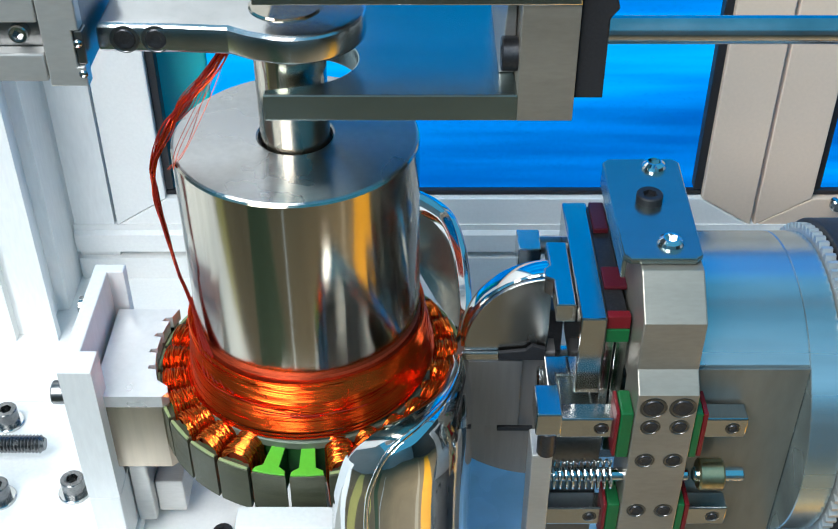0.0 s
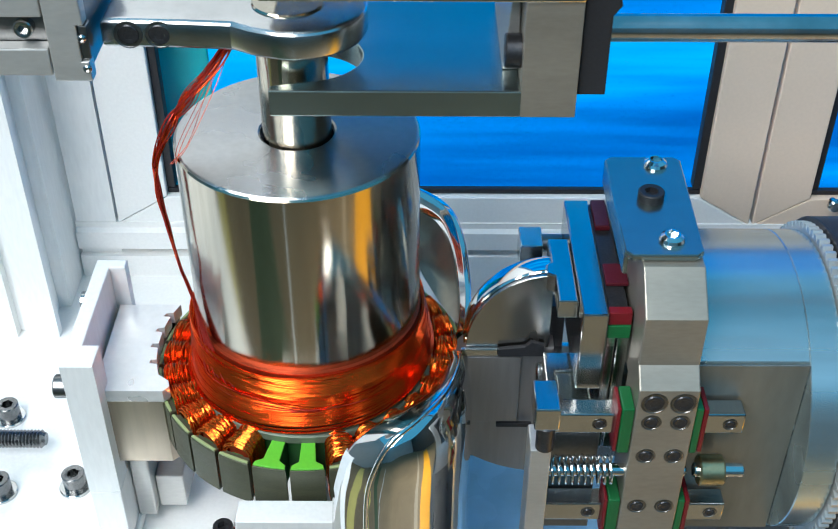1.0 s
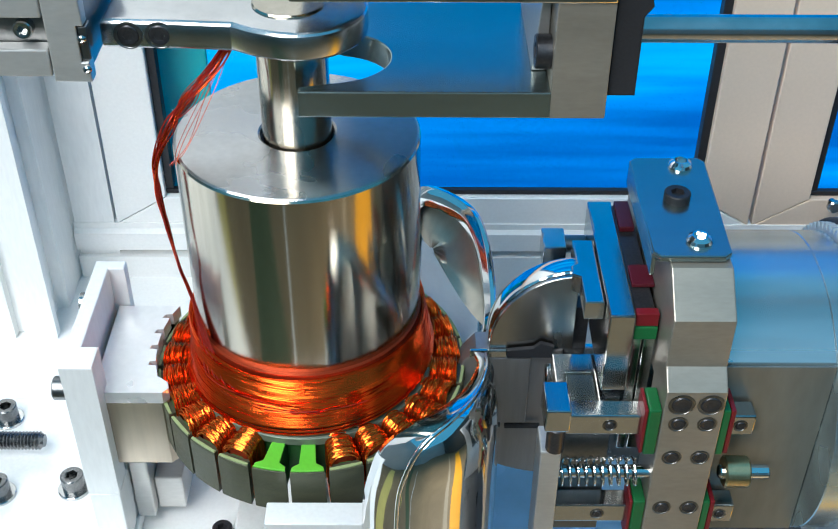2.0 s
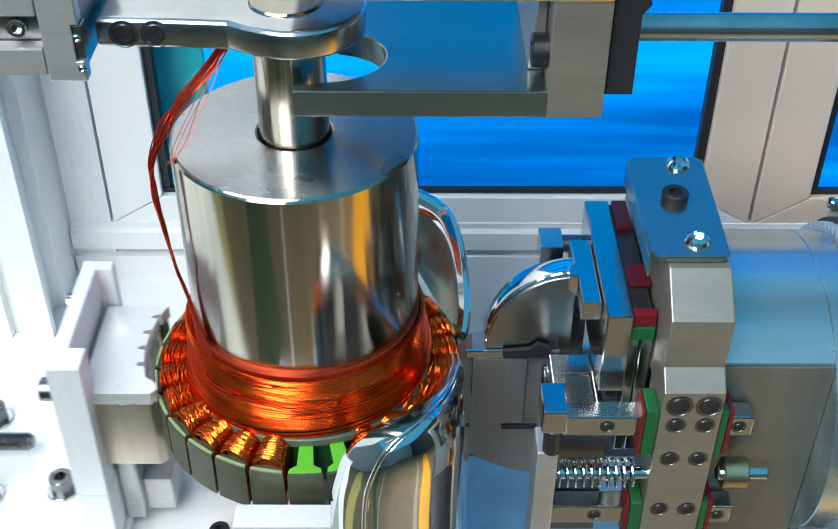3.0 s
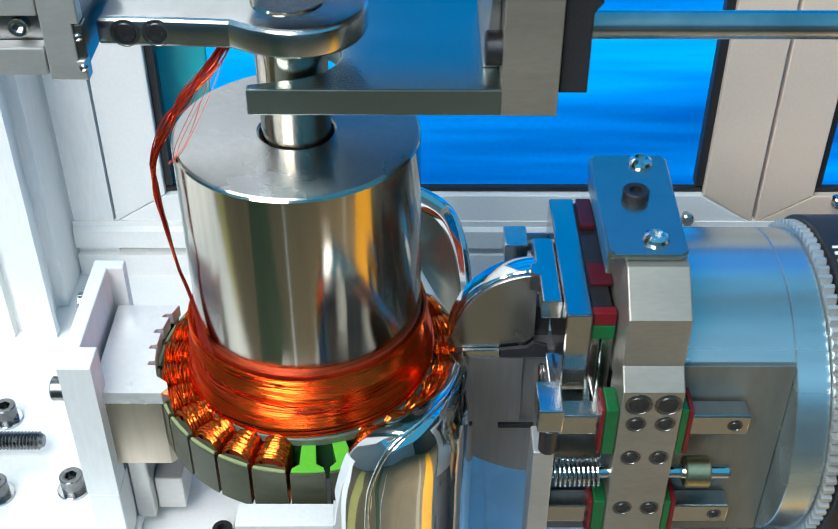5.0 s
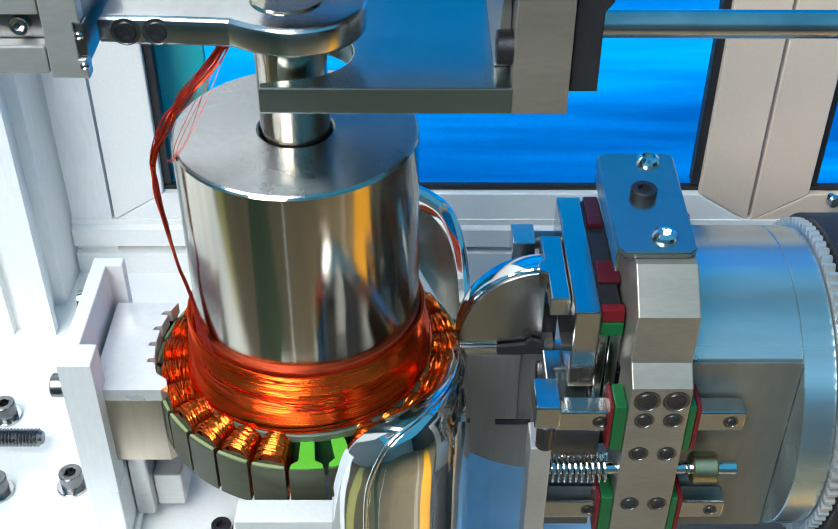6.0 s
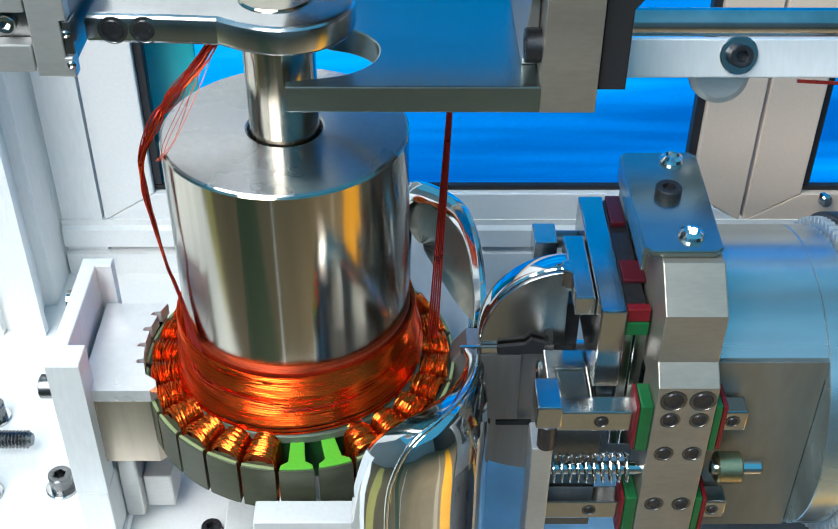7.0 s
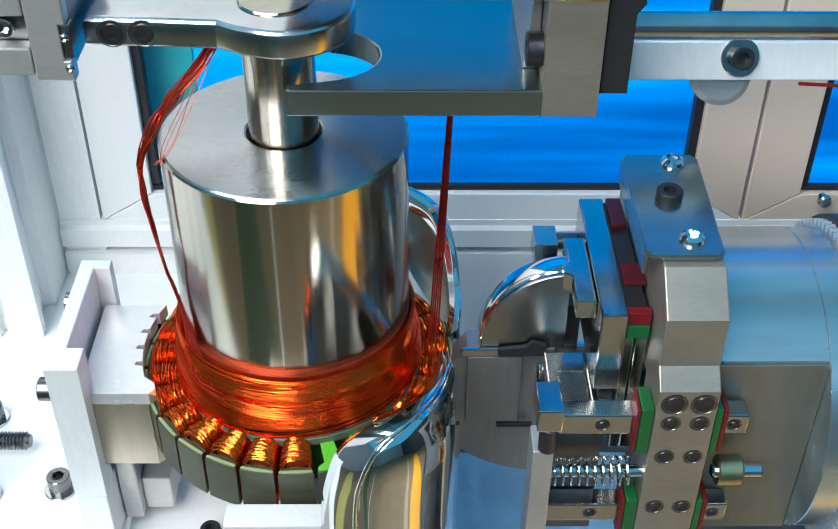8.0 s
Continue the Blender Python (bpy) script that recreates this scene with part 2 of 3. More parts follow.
    if not closed:
        bm.faces.new(rings[0][::-1])
        bm.faces.new(rings[-1])
    return bm


def smooth_path(pts, n):
    """A smooth line through the points, n steps to each."""
    P = [Vector(p) for p in pts]
    P = [P[0] * 2 - P[1]] + P + [P[-1] * 2 - P[-2]]
    out = []
    for i in range(1, len(P) - 2):
        a, b, c, d = P[i - 1:i + 3]
        for k in range(n):
            t = k / n
            out.append(0.5 * (2 * b + (c - a) * t + (2 * a - 5 * b + 4 * c - d) * t * t + (3 * b - a - 3 * c + d) * t ** 3))
    out.append(P[-2])
    return out


def bolt_head_mesh(bm, c, d, r, h, hexr, sunk=False, dome=False):
    """A socket head with a hexagon hole, standing on c and looking along d."""
    seg = 24
    u, v, d = frame_of(d)
    c = Vector(c)

    def ring(rad, hh, hexa=False):
        vs = []
        for i in range(seg):
            a = 2 * math.pi * i / seg
            q = rad
            if hexa:
                s = (a % (math.pi / 3)) - math.pi / 6
                q = rad * math.cos(math.pi / 6) / math.cos(s)
            vs.append(bm.verts.new(c + d * hh + u * q * math.cos(a) + v * q * math.sin(a)))
        return vs
    if dome:
        rr = [ring(r, 0), ring(r, h * 0.25), ring(r * 0.88, h * 0.65), ring(r * 0.6, h), ring(hexr * 1.1, h), ring(hexr, h, True), ring(hexr, h * 0.35, True)]
    else:
        rr = [ring(r, 0), ring(r, h - 0.5), ring(r - 0.5, h), ring(hexr * 1.25, h), ring(hexr, h - 0.2, True), ring(hexr, h * 0.4, True)]
    for a, b in zip(rr, rr[1:]):
        for i in range(seg):
            bm.faces.new((a[i], a[(i + 1) % seg], b[(i + 1) % seg], b[i]))
    bm.faces.new(rr[-1])
    bm.faces.new(rr[0][::-1])
    return bm


def add_bolt(parent, c, d, r=5, h=6, material=None, washer=0.0, dome=False, name="bolt", label=""):
    """A screw as a part, with its washer under it."""
    c, dd = Vector(c), Vector(d).normalized()
    if washer:
        part("washer", lathe(c, dd, [(r * 0.5, 0), (washer, 0), (washer, 1.2), (washer - 0.4, 1.6), (r * 0.5, 1.6)]), GROUND_STEEL, parent, "bright steel washer")
        c = c + dd * 1.6
    return part(name, bolt_head_mesh(bmesh.new(), c, dd, r, h, r * 0.55, False, dome), material or BLACK_OXIDE, parent, label)


def sunk_screw(parent, c, d, r):
    """A countersunk screw: bright rim, flush dark disc for the shaded well, and a black head with its hexagon hole."""
    c, d = Vector(c), Vector(d).normalized()
    well = part("well_disc", lathe(c - d * 1.0, d, [(0, 0), (r, 0), (r + 0.5, 1.15), (r, 1.25), (r - 0.2, 1.05), (0, 1.05)], 24), DARK_STEEL, parent)
    part("bolt", bolt_head_mesh(bmesh.new(), c + d * 0.05, d, r * 0.82, 0.45, r * 0.42), BLACK_OXIDE, well, "black socket screw")


def arc_pts(cx, cy, r, a0, a1, n):
    return [(cx + r * math.cos(radians(a0 + (a1 - a0) * i / n)), cy + r * math.sin(radians(a0 + (a1 - a0) * i / n))) for i in range(n + 1)]


# ---- the setting: hall, deck, lower pan, frame and window ----
setting("floor", box(-3000, 3000, -3600, 1500, -960, -950, bev=0), FLOOR_PAINT, "unseen hall floor, coloured ochre for the steel to mirror", "floor")


def floor_strip(name, x0, y0, x1, y1, width, material, label):
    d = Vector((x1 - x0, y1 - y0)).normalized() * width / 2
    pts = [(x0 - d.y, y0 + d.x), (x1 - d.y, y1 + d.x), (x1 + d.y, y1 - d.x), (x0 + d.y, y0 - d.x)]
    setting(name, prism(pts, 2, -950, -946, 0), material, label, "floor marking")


floor_strip("orange_strip", 500, -235, 2700, -1300, 460, ORANGE_LINE, "orange strip on the unseen floor, added for the cover to mirror")
floor_strip("tan_strip", 420, -480, 2400, -2300, 90, TAN_LINE, "tan strip on the unseen floor, added for the cover to mirror")
floor_strip("green_strip", -380, -620, -1700, -2500, 520, GREEN_FLOOR, "dark green strip on the unseen floor, added for the cover to mirror")
floor_strip("yellow_strip", -500, -160, -2700, -900, 240, YELLOW_LINE, "yellow strip on the unseen floor, added for the cover to mirror")
floor_strip("thin_strip", -150, -700, -400, -2300, 26, WHITE_PAINT, "thin white strip on the unseen floor, added for the cover to mirror")
setting("wall_front", box(-3000, 3000, -3700, -3600, -950, 1500, bev=0), HALL_WALL, "pale grey hall wall", "wall")
setting("wall_west", box(-3100, -3000, -3600, 1500, -950, 1500, bev=0), HALL_WALL, "pale grey hall wall", "wall")
setting("wall_east", box(3000, 3100, -3600, 1500, -950, 1500, bev=0), DARK_WALL, "unseen hall wall, kept dark for the steel to mirror", "wall")
setting("wall_back", box(-3000, 3000, 1500, 1600, -950, 1500, bev=0), HALL_WALL, "pale grey hall wall", "wall")
setting("backdrop", box(-500, 900, 420, 422, -250, 700, bev=0), BLUE_GLOW, "bright blue daylight sheet behind the windows", "backdrop")

setting("lower_pan", box(44, 700, -130, 213, -200, -188, bev=1), DARK_STEEL, "dark steel pan below the winding head", "machine base")
setting("blue_patch", box(57, 200, -110, 150, -187.8, -187, bev=0.2), BLUE_PATCH, "light blue patch on the steel pan", "film")
setting("machine_deck", box(-600, 44, -100, 213, -72, -52, bev=1), WHITE_PAINT, "white machine deck plate", "machine base")
setting("deck_skirt", box(38, 44, -100, 213, -188, -73, bev=0.5), WHITE_PAINT, "white side of the machine deck", "machine base")

# slotted beam along the back
beam = prism([(178, -188), (178, -36), (186, -36), (186, -30.5), (178, -30.5), (178, -18), (181, -16), (181, -12), (214, -12), (214, -188)], 0, -164, 700, 0.5)
setting("back_beam", beam, WHITE_PAINT, "white slotted aluminium beam along the back", "beam")


def window_unit(name, x0, x1, label):
    """A framed opening with mitred rails and stiles, a black gasket and the pane."""
    w = thing(name, (x0, 182, -11), label, "window", kind="structure")
    z0, z1, s, q = -13.5, 178, 32.5, 20.5

    def rail(name, pts, paint=WARM_FRAME_PAINT):
        part(name, prism(pts, 1, 182, 194, 0.8), paint, w)
    a, b, c, d = x0 + s, x1 - s, z0 + q, z1 - q
    m = 0.35
    rail("bottom_rail", [(x0 + m, z0), (x1 - m, z0), (b - m, c - m), (a + m, c - m)], WHITE_PAINT if x0 < 0 else WARM_FRAME_PAINT)
    rail("top_rail", [(x0 + m, z1), (x1 - m, z1), (b - m, d + m), (a + m, d + m)])
    rail("stile", [(x0, z0 + m), (a, c), (a, d), (x0, z1 - m)], WHITE_PAINT if x0 < 0 else WARM_FRAME_PAINT)
    rail("stile", [(x1, z0 + m), (b, c), (b, d), (x1, z1 - m)])
    g = bmesh.new()
    add_box(g, a, b, 186, 190, c, c + 3.2, bev=0.5)
    add_box(g, a, b, 186, 194, d - 4, d, bev=0.5)
    add_box(g, a, a + 5, 186, 194, c + 4, d - 4, bev=0.5)
    add_box(g, b - 5, b, 186, 194, c + 4, d - 4, bev=0.5)
    part("gasket", g, RUBBER_AND_GAP, w, "black rubber gasket")
    p = part("pane", box(a + 2, b - 2, 190, 192, c + 2, d - 2, bev=0), GLASS, w, "blue-looking clear pane")
    p.visible_shadow = False
    return w


window_unit("window_1", -137, 254.4, "window with a warm-tinted frame and a blue bright pane")
window_unit("window_2", 256.4, 640, "window with a warm-tinted frame beside the wider one")
setting("reflector_panel", box(-164, 5, 184, 210, 179, 640, bev=1), WHITE_PAINT, "white panel above the view, added for the cover to mirror", "panel")
setting("teal_panel", box(-112, -76, 214, 218, -10, 176, bev=0.5), TEAL, "teal panel edge behind the window pane", "panel")

for kx, kz in ((212.9, -6.2), (302.0, 6.4)):
    knob = thing("window_knob", (kx, 182, kz), "small round steel knob on the window frame", "knob", "window knobs")
    part("stem", lathe((kx, 181.6, kz), (0, -1, 0), rod_profile(2.2, 0, 4.2, 0.4), 16), GROUND_STEEL, knob)
    part("head", lathe((kx, 177.6, kz), (0, -1, 0), [(0, 0), (3.4, 0), (4.2, 1), (4.2, 3), (3.2, 4.4), (0, 4.8)], 24), GROUND_STEEL, knob)

# slotted corner post
post = prism([(-240, 118), (-222, 118), (-222, 127), (-212, 127), (-212, 118), (-190, 118), (-190, 124), (-184, 124), (-184, 118), (-165, 118), (-165, 124), (-172, 125.5),
              (-172, 146), (-165, 147.5), (-165, 180), (-163.4, 183.5), (-163, 181.5), (-138.4, 181.5), (-138.4, 206), (-240, 206)], 2, -52, 330, 0.5)
setting("corner_post", post, WHITE_ALU, "white slotted aluminium corner post", "post")
setting("post_panel", box(-600, -240.5, 124, 150, -52, 300, bev=1), WHITE_PAINT, "white side panel of the machine cabin", "panel")

# ---- stator and its winding, on its pedestal ----
TEETH = 27
PITCH = 360 / TEETH
R_OUT, Z_TOP, Z_BOT = 71.5, 42, 18
CY = -1.5
pedestal = thing("stator_pedestal", (0, CY, -52), "white and steel pedestal under the stator", "pedestal")
part("foot", box(-38, 38, CY - 50, CY + 45, -52, -30, bev=1), WHITE_ALU, pedestal)
part("column", lathe((0, CY, -30), (0, 0, 1), rod_profile(38, 0, 46, 1), 48), GROUND_STEEL, pedestal)
add_bolt(pedestal, (-47, -30, -52), (0, 0, 1), 5, 6, washer=6.5, label="black socket screw")

stator = thing("stator", (0, CY, Z_BOT), "dark laminated stator ring with copper coils and two bare green teeth", "stator")
ring = lathe((0, CY, Z_BOT), (0, 0, 1), [(42, 0), (53, 0), (53, 24), (42, 24), (42, 0)], 81)
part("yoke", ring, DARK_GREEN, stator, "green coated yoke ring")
part("collar", lathe((0, CY, Z_TOP), (0, 0, 1), [(40, 0.2), (55.5, 0.2), (56, 0.8), (56, 4.2), (55, 5), (40, 5)], 81), COLLAR, stator, "grey collar over the yoke")


def tooth_shoe():
    """The outer face of one tooth, with rounded edges; radial axis is +x."""
    bm = bmesh.new()
    w = PITCH * 0.5 * 0.9
    n = 6
    outer = [(R_OUT * math.cos(radians(-w + 2 * w * i / n)), R_OUT * math.sin(radians(-w + 2 * w * i / n))) for i in range(n + 1)]
    inner = [((R_OUT - 4.2) * math.cos(radians(w * 0.9 - 1.8 * w * i / n)), (R_OUT - 4.2) * math.sin(radians(w * 0.9 - 1.8 * w * i / n))) for i in range(n + 1)]
    add_prism(bm, outer + inner, 2, -24, 0, 0.5)
    return bm


def tooth_cap(material_thick=1.0):
    bm = bmesh.new()
    w = PITCH * 0.5 * 0.86
    n = 6
    a = [((R_OUT - 0.5) * math.cos(radians(-w + 2 * w * i / n)), (R_OUT - 0.5) * math.sin(radians(-w + 2 * w * i / n))) for i in range(n + 1)]
    b = [(68.6, 6.6), (66.6, 3.6), (54.0, 2.9), (54.0, -2.9), (66.6, -3.6), (68.6, -6.6)]
    add_prism(bm, a + b, 2, 0.0, material_thick, 0.3)
    return bm


def shoe_cap():
    w = PITCH * 0.5 * 0.86
    arc = [((R_OUT - 0.4) * math.cos(radians(-w + 2 * w * i / 6)), (R_OUT - 0.4) * math.sin(radians(-w + 2 * w * i / 6))) for i in range(7)]
    return prism(arc + [((r - 1.9), y) for r, y in ((R_OUT, 6.9), (R_OUT, -6.9))], 2, 0.0, 0.9, 0.25)


def coil_mesh(seed, turns=22, layers=3):
    """A wound tooth: rounded turns of wire side by side and in layers, slightly uneven."""
    rng = random.Random(seed)
    bm = bmesh.new()
    for lay in range(layers):
        cnt = turns + 3 - lay
        for k in range(cnt):
            r = 54.4 + (67.6 - 54.4) * (k + 0.5 * (lay % 2)) / (cnt - 0.5) + rng.uniform(-0.25, 0.25)
            fat = 1 - abs((r - 61) / 7.0) ** 2 * 0.3
            hw = (5.75 + lay * 0.45) * (0.82 + 0.18 * (r - 54) / 11) * (0.9 + 0.1 * fat) + rng.uniform(-0.1, 0.15)
            top = 2.6 + (2.0 + lay * 0.8) * fat + rng.uniform(-0.4, 0.5)
            bot = -25.0 - (1.1 + lay * 0.7) * fat
            skew, lean = rng.uniform(-1.3, 1.3), rng.uniform(-0.9, 0.9)
            pts = []
            cr = min(hw - 0.2, 5.4)
            for (yy, zz, s0) in ((hw - cr, top - cr, 0), (-hw + cr, top - cr, 90), (-hw + cr, bot + cr, 180), (hw - cr, bot + cr, 270)):
                for q in range(5):
                    a = radians(s0 + q * 22.5)
                    y, z = yy + cr * math.cos(a), zz + cr * math.sin(a)
                    pts.append((r + skew * y / hw + lean * 0.5 * math.sin(a), y, z))
            add_tube(bm, pts, 0.33, 5, closed=True)
    return bm


def shared_part(name, mesh, material, parent, m, label=""):
    ob = new(name, mesh)
    ob.parent = parent
    ob.matrix_basis = m
    return tagged(ob, label)


def mesh_of(bm, material, name):
    ob = part(name, bm, material, None)
    me = ob.data
    bpy.data.objects.remove(ob)
    return me


shoe_me = mesh_of(tooth_shoe(), LAMINATE, "tooth_shoe")
cap_me = mesh_of(tooth_cap(1.0), GREEN, "tooth_cap")
rimcap_me = mesh_of(shoe_cap(), PALE_GREEN, "shoe_cap")
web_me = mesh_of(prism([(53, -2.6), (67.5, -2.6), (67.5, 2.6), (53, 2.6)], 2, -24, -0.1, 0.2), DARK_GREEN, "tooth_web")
coil_me = [mesh_of(coil_mesh(s), COIL_COPPER, "coil") for s in range(4)]
core_me = mesh_of(box(54.2, 67, -5.2, 5.2, -25, 3.2, bev=2.4), COPPER_DARK, "coil_core")
A0 = -101.0 - 3 * PITCH
BARE = (3, 4)
for i in range(TEETH):
    turn = pose(0, 0, (Z_TOP - Z_BOT) * MM, 0, 0, A0 + i * PITCH)
    sh = shared_part("tooth_shoe", shoe_me, LAMINATE, stator, turn)
    if i in BARE:
        shared_part("tooth_cap", cap_me, GREEN, stator, turn @ pose(0, 0, 0.0001), "bright green insulated tooth top")
    else:
        shared_part("shoe_cap", rimcap_me, GREEN, stator, turn @ pose(0, 0, 0.0001), "thin pale green edge of the insulation")
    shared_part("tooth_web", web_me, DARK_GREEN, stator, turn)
    if i not in BARE:
        shared_part("coil_core", core_me, COPPER_DARK, stator, turn)
        tagged(shared_part("coil", coil_me[i % 4], COPPER, stator, turn, "shiny enamelled copper coil"), kind="stuff")

# lead wires laid round the foot of the cover
rng = random.Random(5)
part("winding_core", lathe((0, CY, 47), (0, 0, 1), [(40, 0), (50, 0), (50.4, 31), (40, 31)], 72), COPPER_DARK, stator, "dark layers of wound wire")
for g in range(15):
    # each group is combed: its wires run side by side on one tilted band
    zg = 51 + 24 * g / 14
    amp, ph = rng.uniform(1.0, 6.5), rng.uniform(-2.6, -0.6) if g % 3 else rng.uniform(0, 6.28)
    swell = rng.uniform(0, 1.6)
    for k in range(11):
        zc = zg + (k - 5) * 0.62 + rng.uniform(-0.3, 0.3)
        bulge = 50.9 + swell + rng.uniform(-0.2, 0.7) + max(0, (66 - zc)) * 0.2
        wob, am = rng.uniform(-0.15, 0.15), amp + rng.uniform(-0.3, 0.3)
        pts = []
        for s in range(64):
            a = 2 * math.pi * s / 64
            z = zc + am * math.sin(a - ph + wob) + 0.5 * math.sin(3 * a + g)
            z = min(76.4, max(47.8, z))
            rr = bulge + 0.5 * math.sin(4 * a + g * 1.7)
            pts.append((rr * math.cos(a), CY + rr * math.sin(a), z))
        part("lead_wire", add_tube(bmesh.new(), pts, 0.4, 5, closed=True), COPPER, stator)

# ---- steel cover over the stator, with its shaft ----
cover = thing("cover_cylinder", (0, 0, 74), "brushed stainless steel cover cylinder pressed on the stator", "cylinder")
part("shell", lathe((0, 0, 74), (0, 0, 1), [(20, 0), (49, 0), (49.9, 0.8), (50, 1.5), (50, 89.6), (49.4, 90.4)], 128), BRUSHED, cover)
part("top_face", lathe((0, 0, 74), (0, 0, 1), [(49.4, 90.4), (48.6, 91), (16.0, 91), (15.2, 90.4), (15.2, 84), (14.2, 84)], 128), TOP_STEEL, cover, "turned top face with a bored hole")
shaft = thing("pressing_shaft", (0, 0, 158.5), "shiny round steel pressing shaft", "shaft")
part("shaft_rod", lathe((0, 0, 158.5), (0, 0, 1), rod_profile(14.0, 0, 63.5, 0.6), 64), BRUSHED, shaft)

part("seal_ring", lathe((0, 0, 160.5), (0, 0, 1), [(14.1, 0), (15.1, 0), (15.1, 1.2), (14.1, 1.2)], 48), RUBBER_AND_GAP, shaft, "black seal ring round the shaft")

# ---- clamping lever on the shaft ----
lever = thing("clamping_lever", (0, 0, 211), "polished steel clamping lever with a round end on the shaft", "lever")
out = [(-68, -15), (-40, -16), (-20, -17.5), (-12, -22)] + [(26 * math.cos(radians(a)) + 4, 26 * math.sin(radians(a))) for a in range(-110, 111, 10)] + [(-12, 22), (-20, 17.5), (-40, 16), (-68, 15)]
part("arm", prism(out, 2, 209, 221, 2.6, 4), LEVER_STEEL, lever, smooth=12)
for x in (-58, -46.5):
    sunk_screw(lever, (x, -15.6, 215), (0, -1, 0), 5.0)
carrier = thing("lever_carrier", (-110, 0, 206), "grey machined block that carries the lever", "carrier")
part("body", box(-140, -70, -24, 24, 207, 240, bev=0.8), DARK_STEEL, carrier)
part("jaw", prism([(-83, 204), (-69.5, 204), (-69.5, 212), (-72, 212), (-72, 226), (-69.5, 226), (-69.5, 240), (-83, 240)], 1, -31, -24.3, 0.6), ALU, carrier, "upright jaw on the block")
part("lower_block", box(-140, -83.4, -31, -24.3, 206, 217, bev=0.8), ALU, carrier)
part("upper_block", box(-140, -83.4, -31, -24.3, 229, 240, bev=0.8), ALU, carrier)
add_bolt(carrier, (-92, -24.2, 223), (0, -1, 0), 3.6, 4.0, GROUND_STEEL, label="steel socket screw")
part("jaw_insert", box(-71.8, -68.6, -30, -24.3, 212.5, 225.5, bev=0.5), DARK_STEEL, carrier)
for z in (209, 221):
    add_bolt(carrier, (-70.6, -30.6, z), (0, -1, 0), 1.7, 1.2, GROUND_STEEL, dome=True, label="small steel screw")

# ---- loose bundle of lead-out wires ----
bundle = thing("wire_bundle", (-50, 0, 90), "loose bundle of thin red copper lead wires beside the cover", "wires")
for k in range(34):
    j = lambda s: rng.uniform(-s, s)
    f = (k % 21) / 20
    key = [(-16 + j(3), 4 + j(2), 214), (-29 + j(3), -6 + j(2), 198), (-40 + j(2.4), -12 + j(2), 186 + j(2)), (-48 + j(2.0), -15 + j(2), 176 + j(2)), (-54.6 + j(1.4), -17 + j(1.5), 162),
           (-55.5 + j(1.1), -18 + j(1.2), 148), (-53.5 + j(0.8), -20 + j(1), 131)]
    phi = radians(205.5) + j(0.012)
    zlow = 63 - 10 * f + j(2)
    for q in range(0, 9):
        z = 113 + (zlow - 113) * (q / 8) ** 0.9
        a = phi + (0.18 + 0.62 * f) * (q / 8) ** 1.7
        r = (55.3, 53.6, 52.4, 51.9, 51.8, 52.0, 52.4, 53.0, 53.5)[q] + 0.5 * math.sin(k * 2.1)
        key.append((r * math.cos(a), r * math.sin(a) - 0.16 * q, z))
    a0 = phi + 0.18 + 0.62 * f
    for q in range(1, 13):
        a = a0 + q * 0.13
        r = 53.7 + 0.6 * math.sin(k * 2.1)
        key.append((r * math.cos(a), r * math.sin(a) - 1.5, max(49, zlow - 0.5 * q + 3.5 * math.sin(q * 0.3 + k * 0.5) * min(1, q / 4))))
    if k > 29:
        key = [(-17 + j(4), 4 + j(3), 212), (-30 + j(2), -10, 192), (-41 + j(3), -22 + j(3), 172), (-46 + j(2), -26, 165)]
    part("wire", add_tube(bmesh.new(), smooth_path(key, 6), 0.13 if k > 29 else 0.22, 5), COPPER_DARK if k > 29 else RED_WIRE if k % 4 else COPPER, bundle)

# ---- stator clamp: slide with upright, nose block and screws ----
clamp = thing("stator_clamp", (-120, 0, -52), "white aluminium clamp slide holding the stator with a steel nose block", "clamp")
part("slide_plate", box(-290, -88, -78, 60, -51.6, -44, bev=1), WHITE_ALU, clamp)
up = bmesh.new()
add_prism(up, [(-104, -41), (-89.6, -41), (-89.6, -27), (-97, -27), (-97, 28), (-89.6, 28), (-89.6, 34), (-104, 34)], 2, -8, 72, 0.7)
add_box(up, -104, -89.6, -41, 34, -44, -8.2, bev=0.7)
part("upright", up, WHITE_ALU, clamp, "white upright with a milled pocket")
NOTCHES = [(y + q, r) for y in range(-22, 14, 11) for q, r in ((0, 72.6), (7.0, 72.6), (7.4, 76), (9.6, 75.4), (10.0, 72.6))]
nose = [(-94, -33), (-64, -33), (-61, -30), (-64.5, -26)] + [(-math.sqrt(r * r - y * y), y) for y, r in NOTCHES] + [(-66, 27), (-94, 27)]
part("nose_block", prism([(x - 0.8, y) for x, y in nose], 2, 5, 43.2, 0.2), NOSE, clamp, "worn steel nose block cut to the ring")
lip = [(-94.8, -33), (-64, -33), (-61.5, -30), (-62.5, -26)] + [(-math.sqrt((r - 1.4) ** 2 - y * y), y) for y, r in NOTCHES] + [(-65.5, 27), (-94.8, 27)]
part("nose_lip", prism(lip, 2, 43.4, 50, 0.2), BRIGHT_LIP, clamp, "satin lip over the ring, whitened for its reflection")
part("knee", box(-89, -80, -24, 14, -44, -4, bev=1), ALU, clamp)
part("knee_foot", box(-80, -66, -18, 12, -44, -22, bev=1), ALU, clamp)
add_bolt(clamp, (-104.2, -30, 50), (-1, 0, 0), 5.4, 8, DARK_STEEL, label="steel socket screw")
add_bolt(clamp, (-104.2, 22, 56), (-1, 0, 0), 5, 7, GROUND_STEEL, label="steel socket screw")
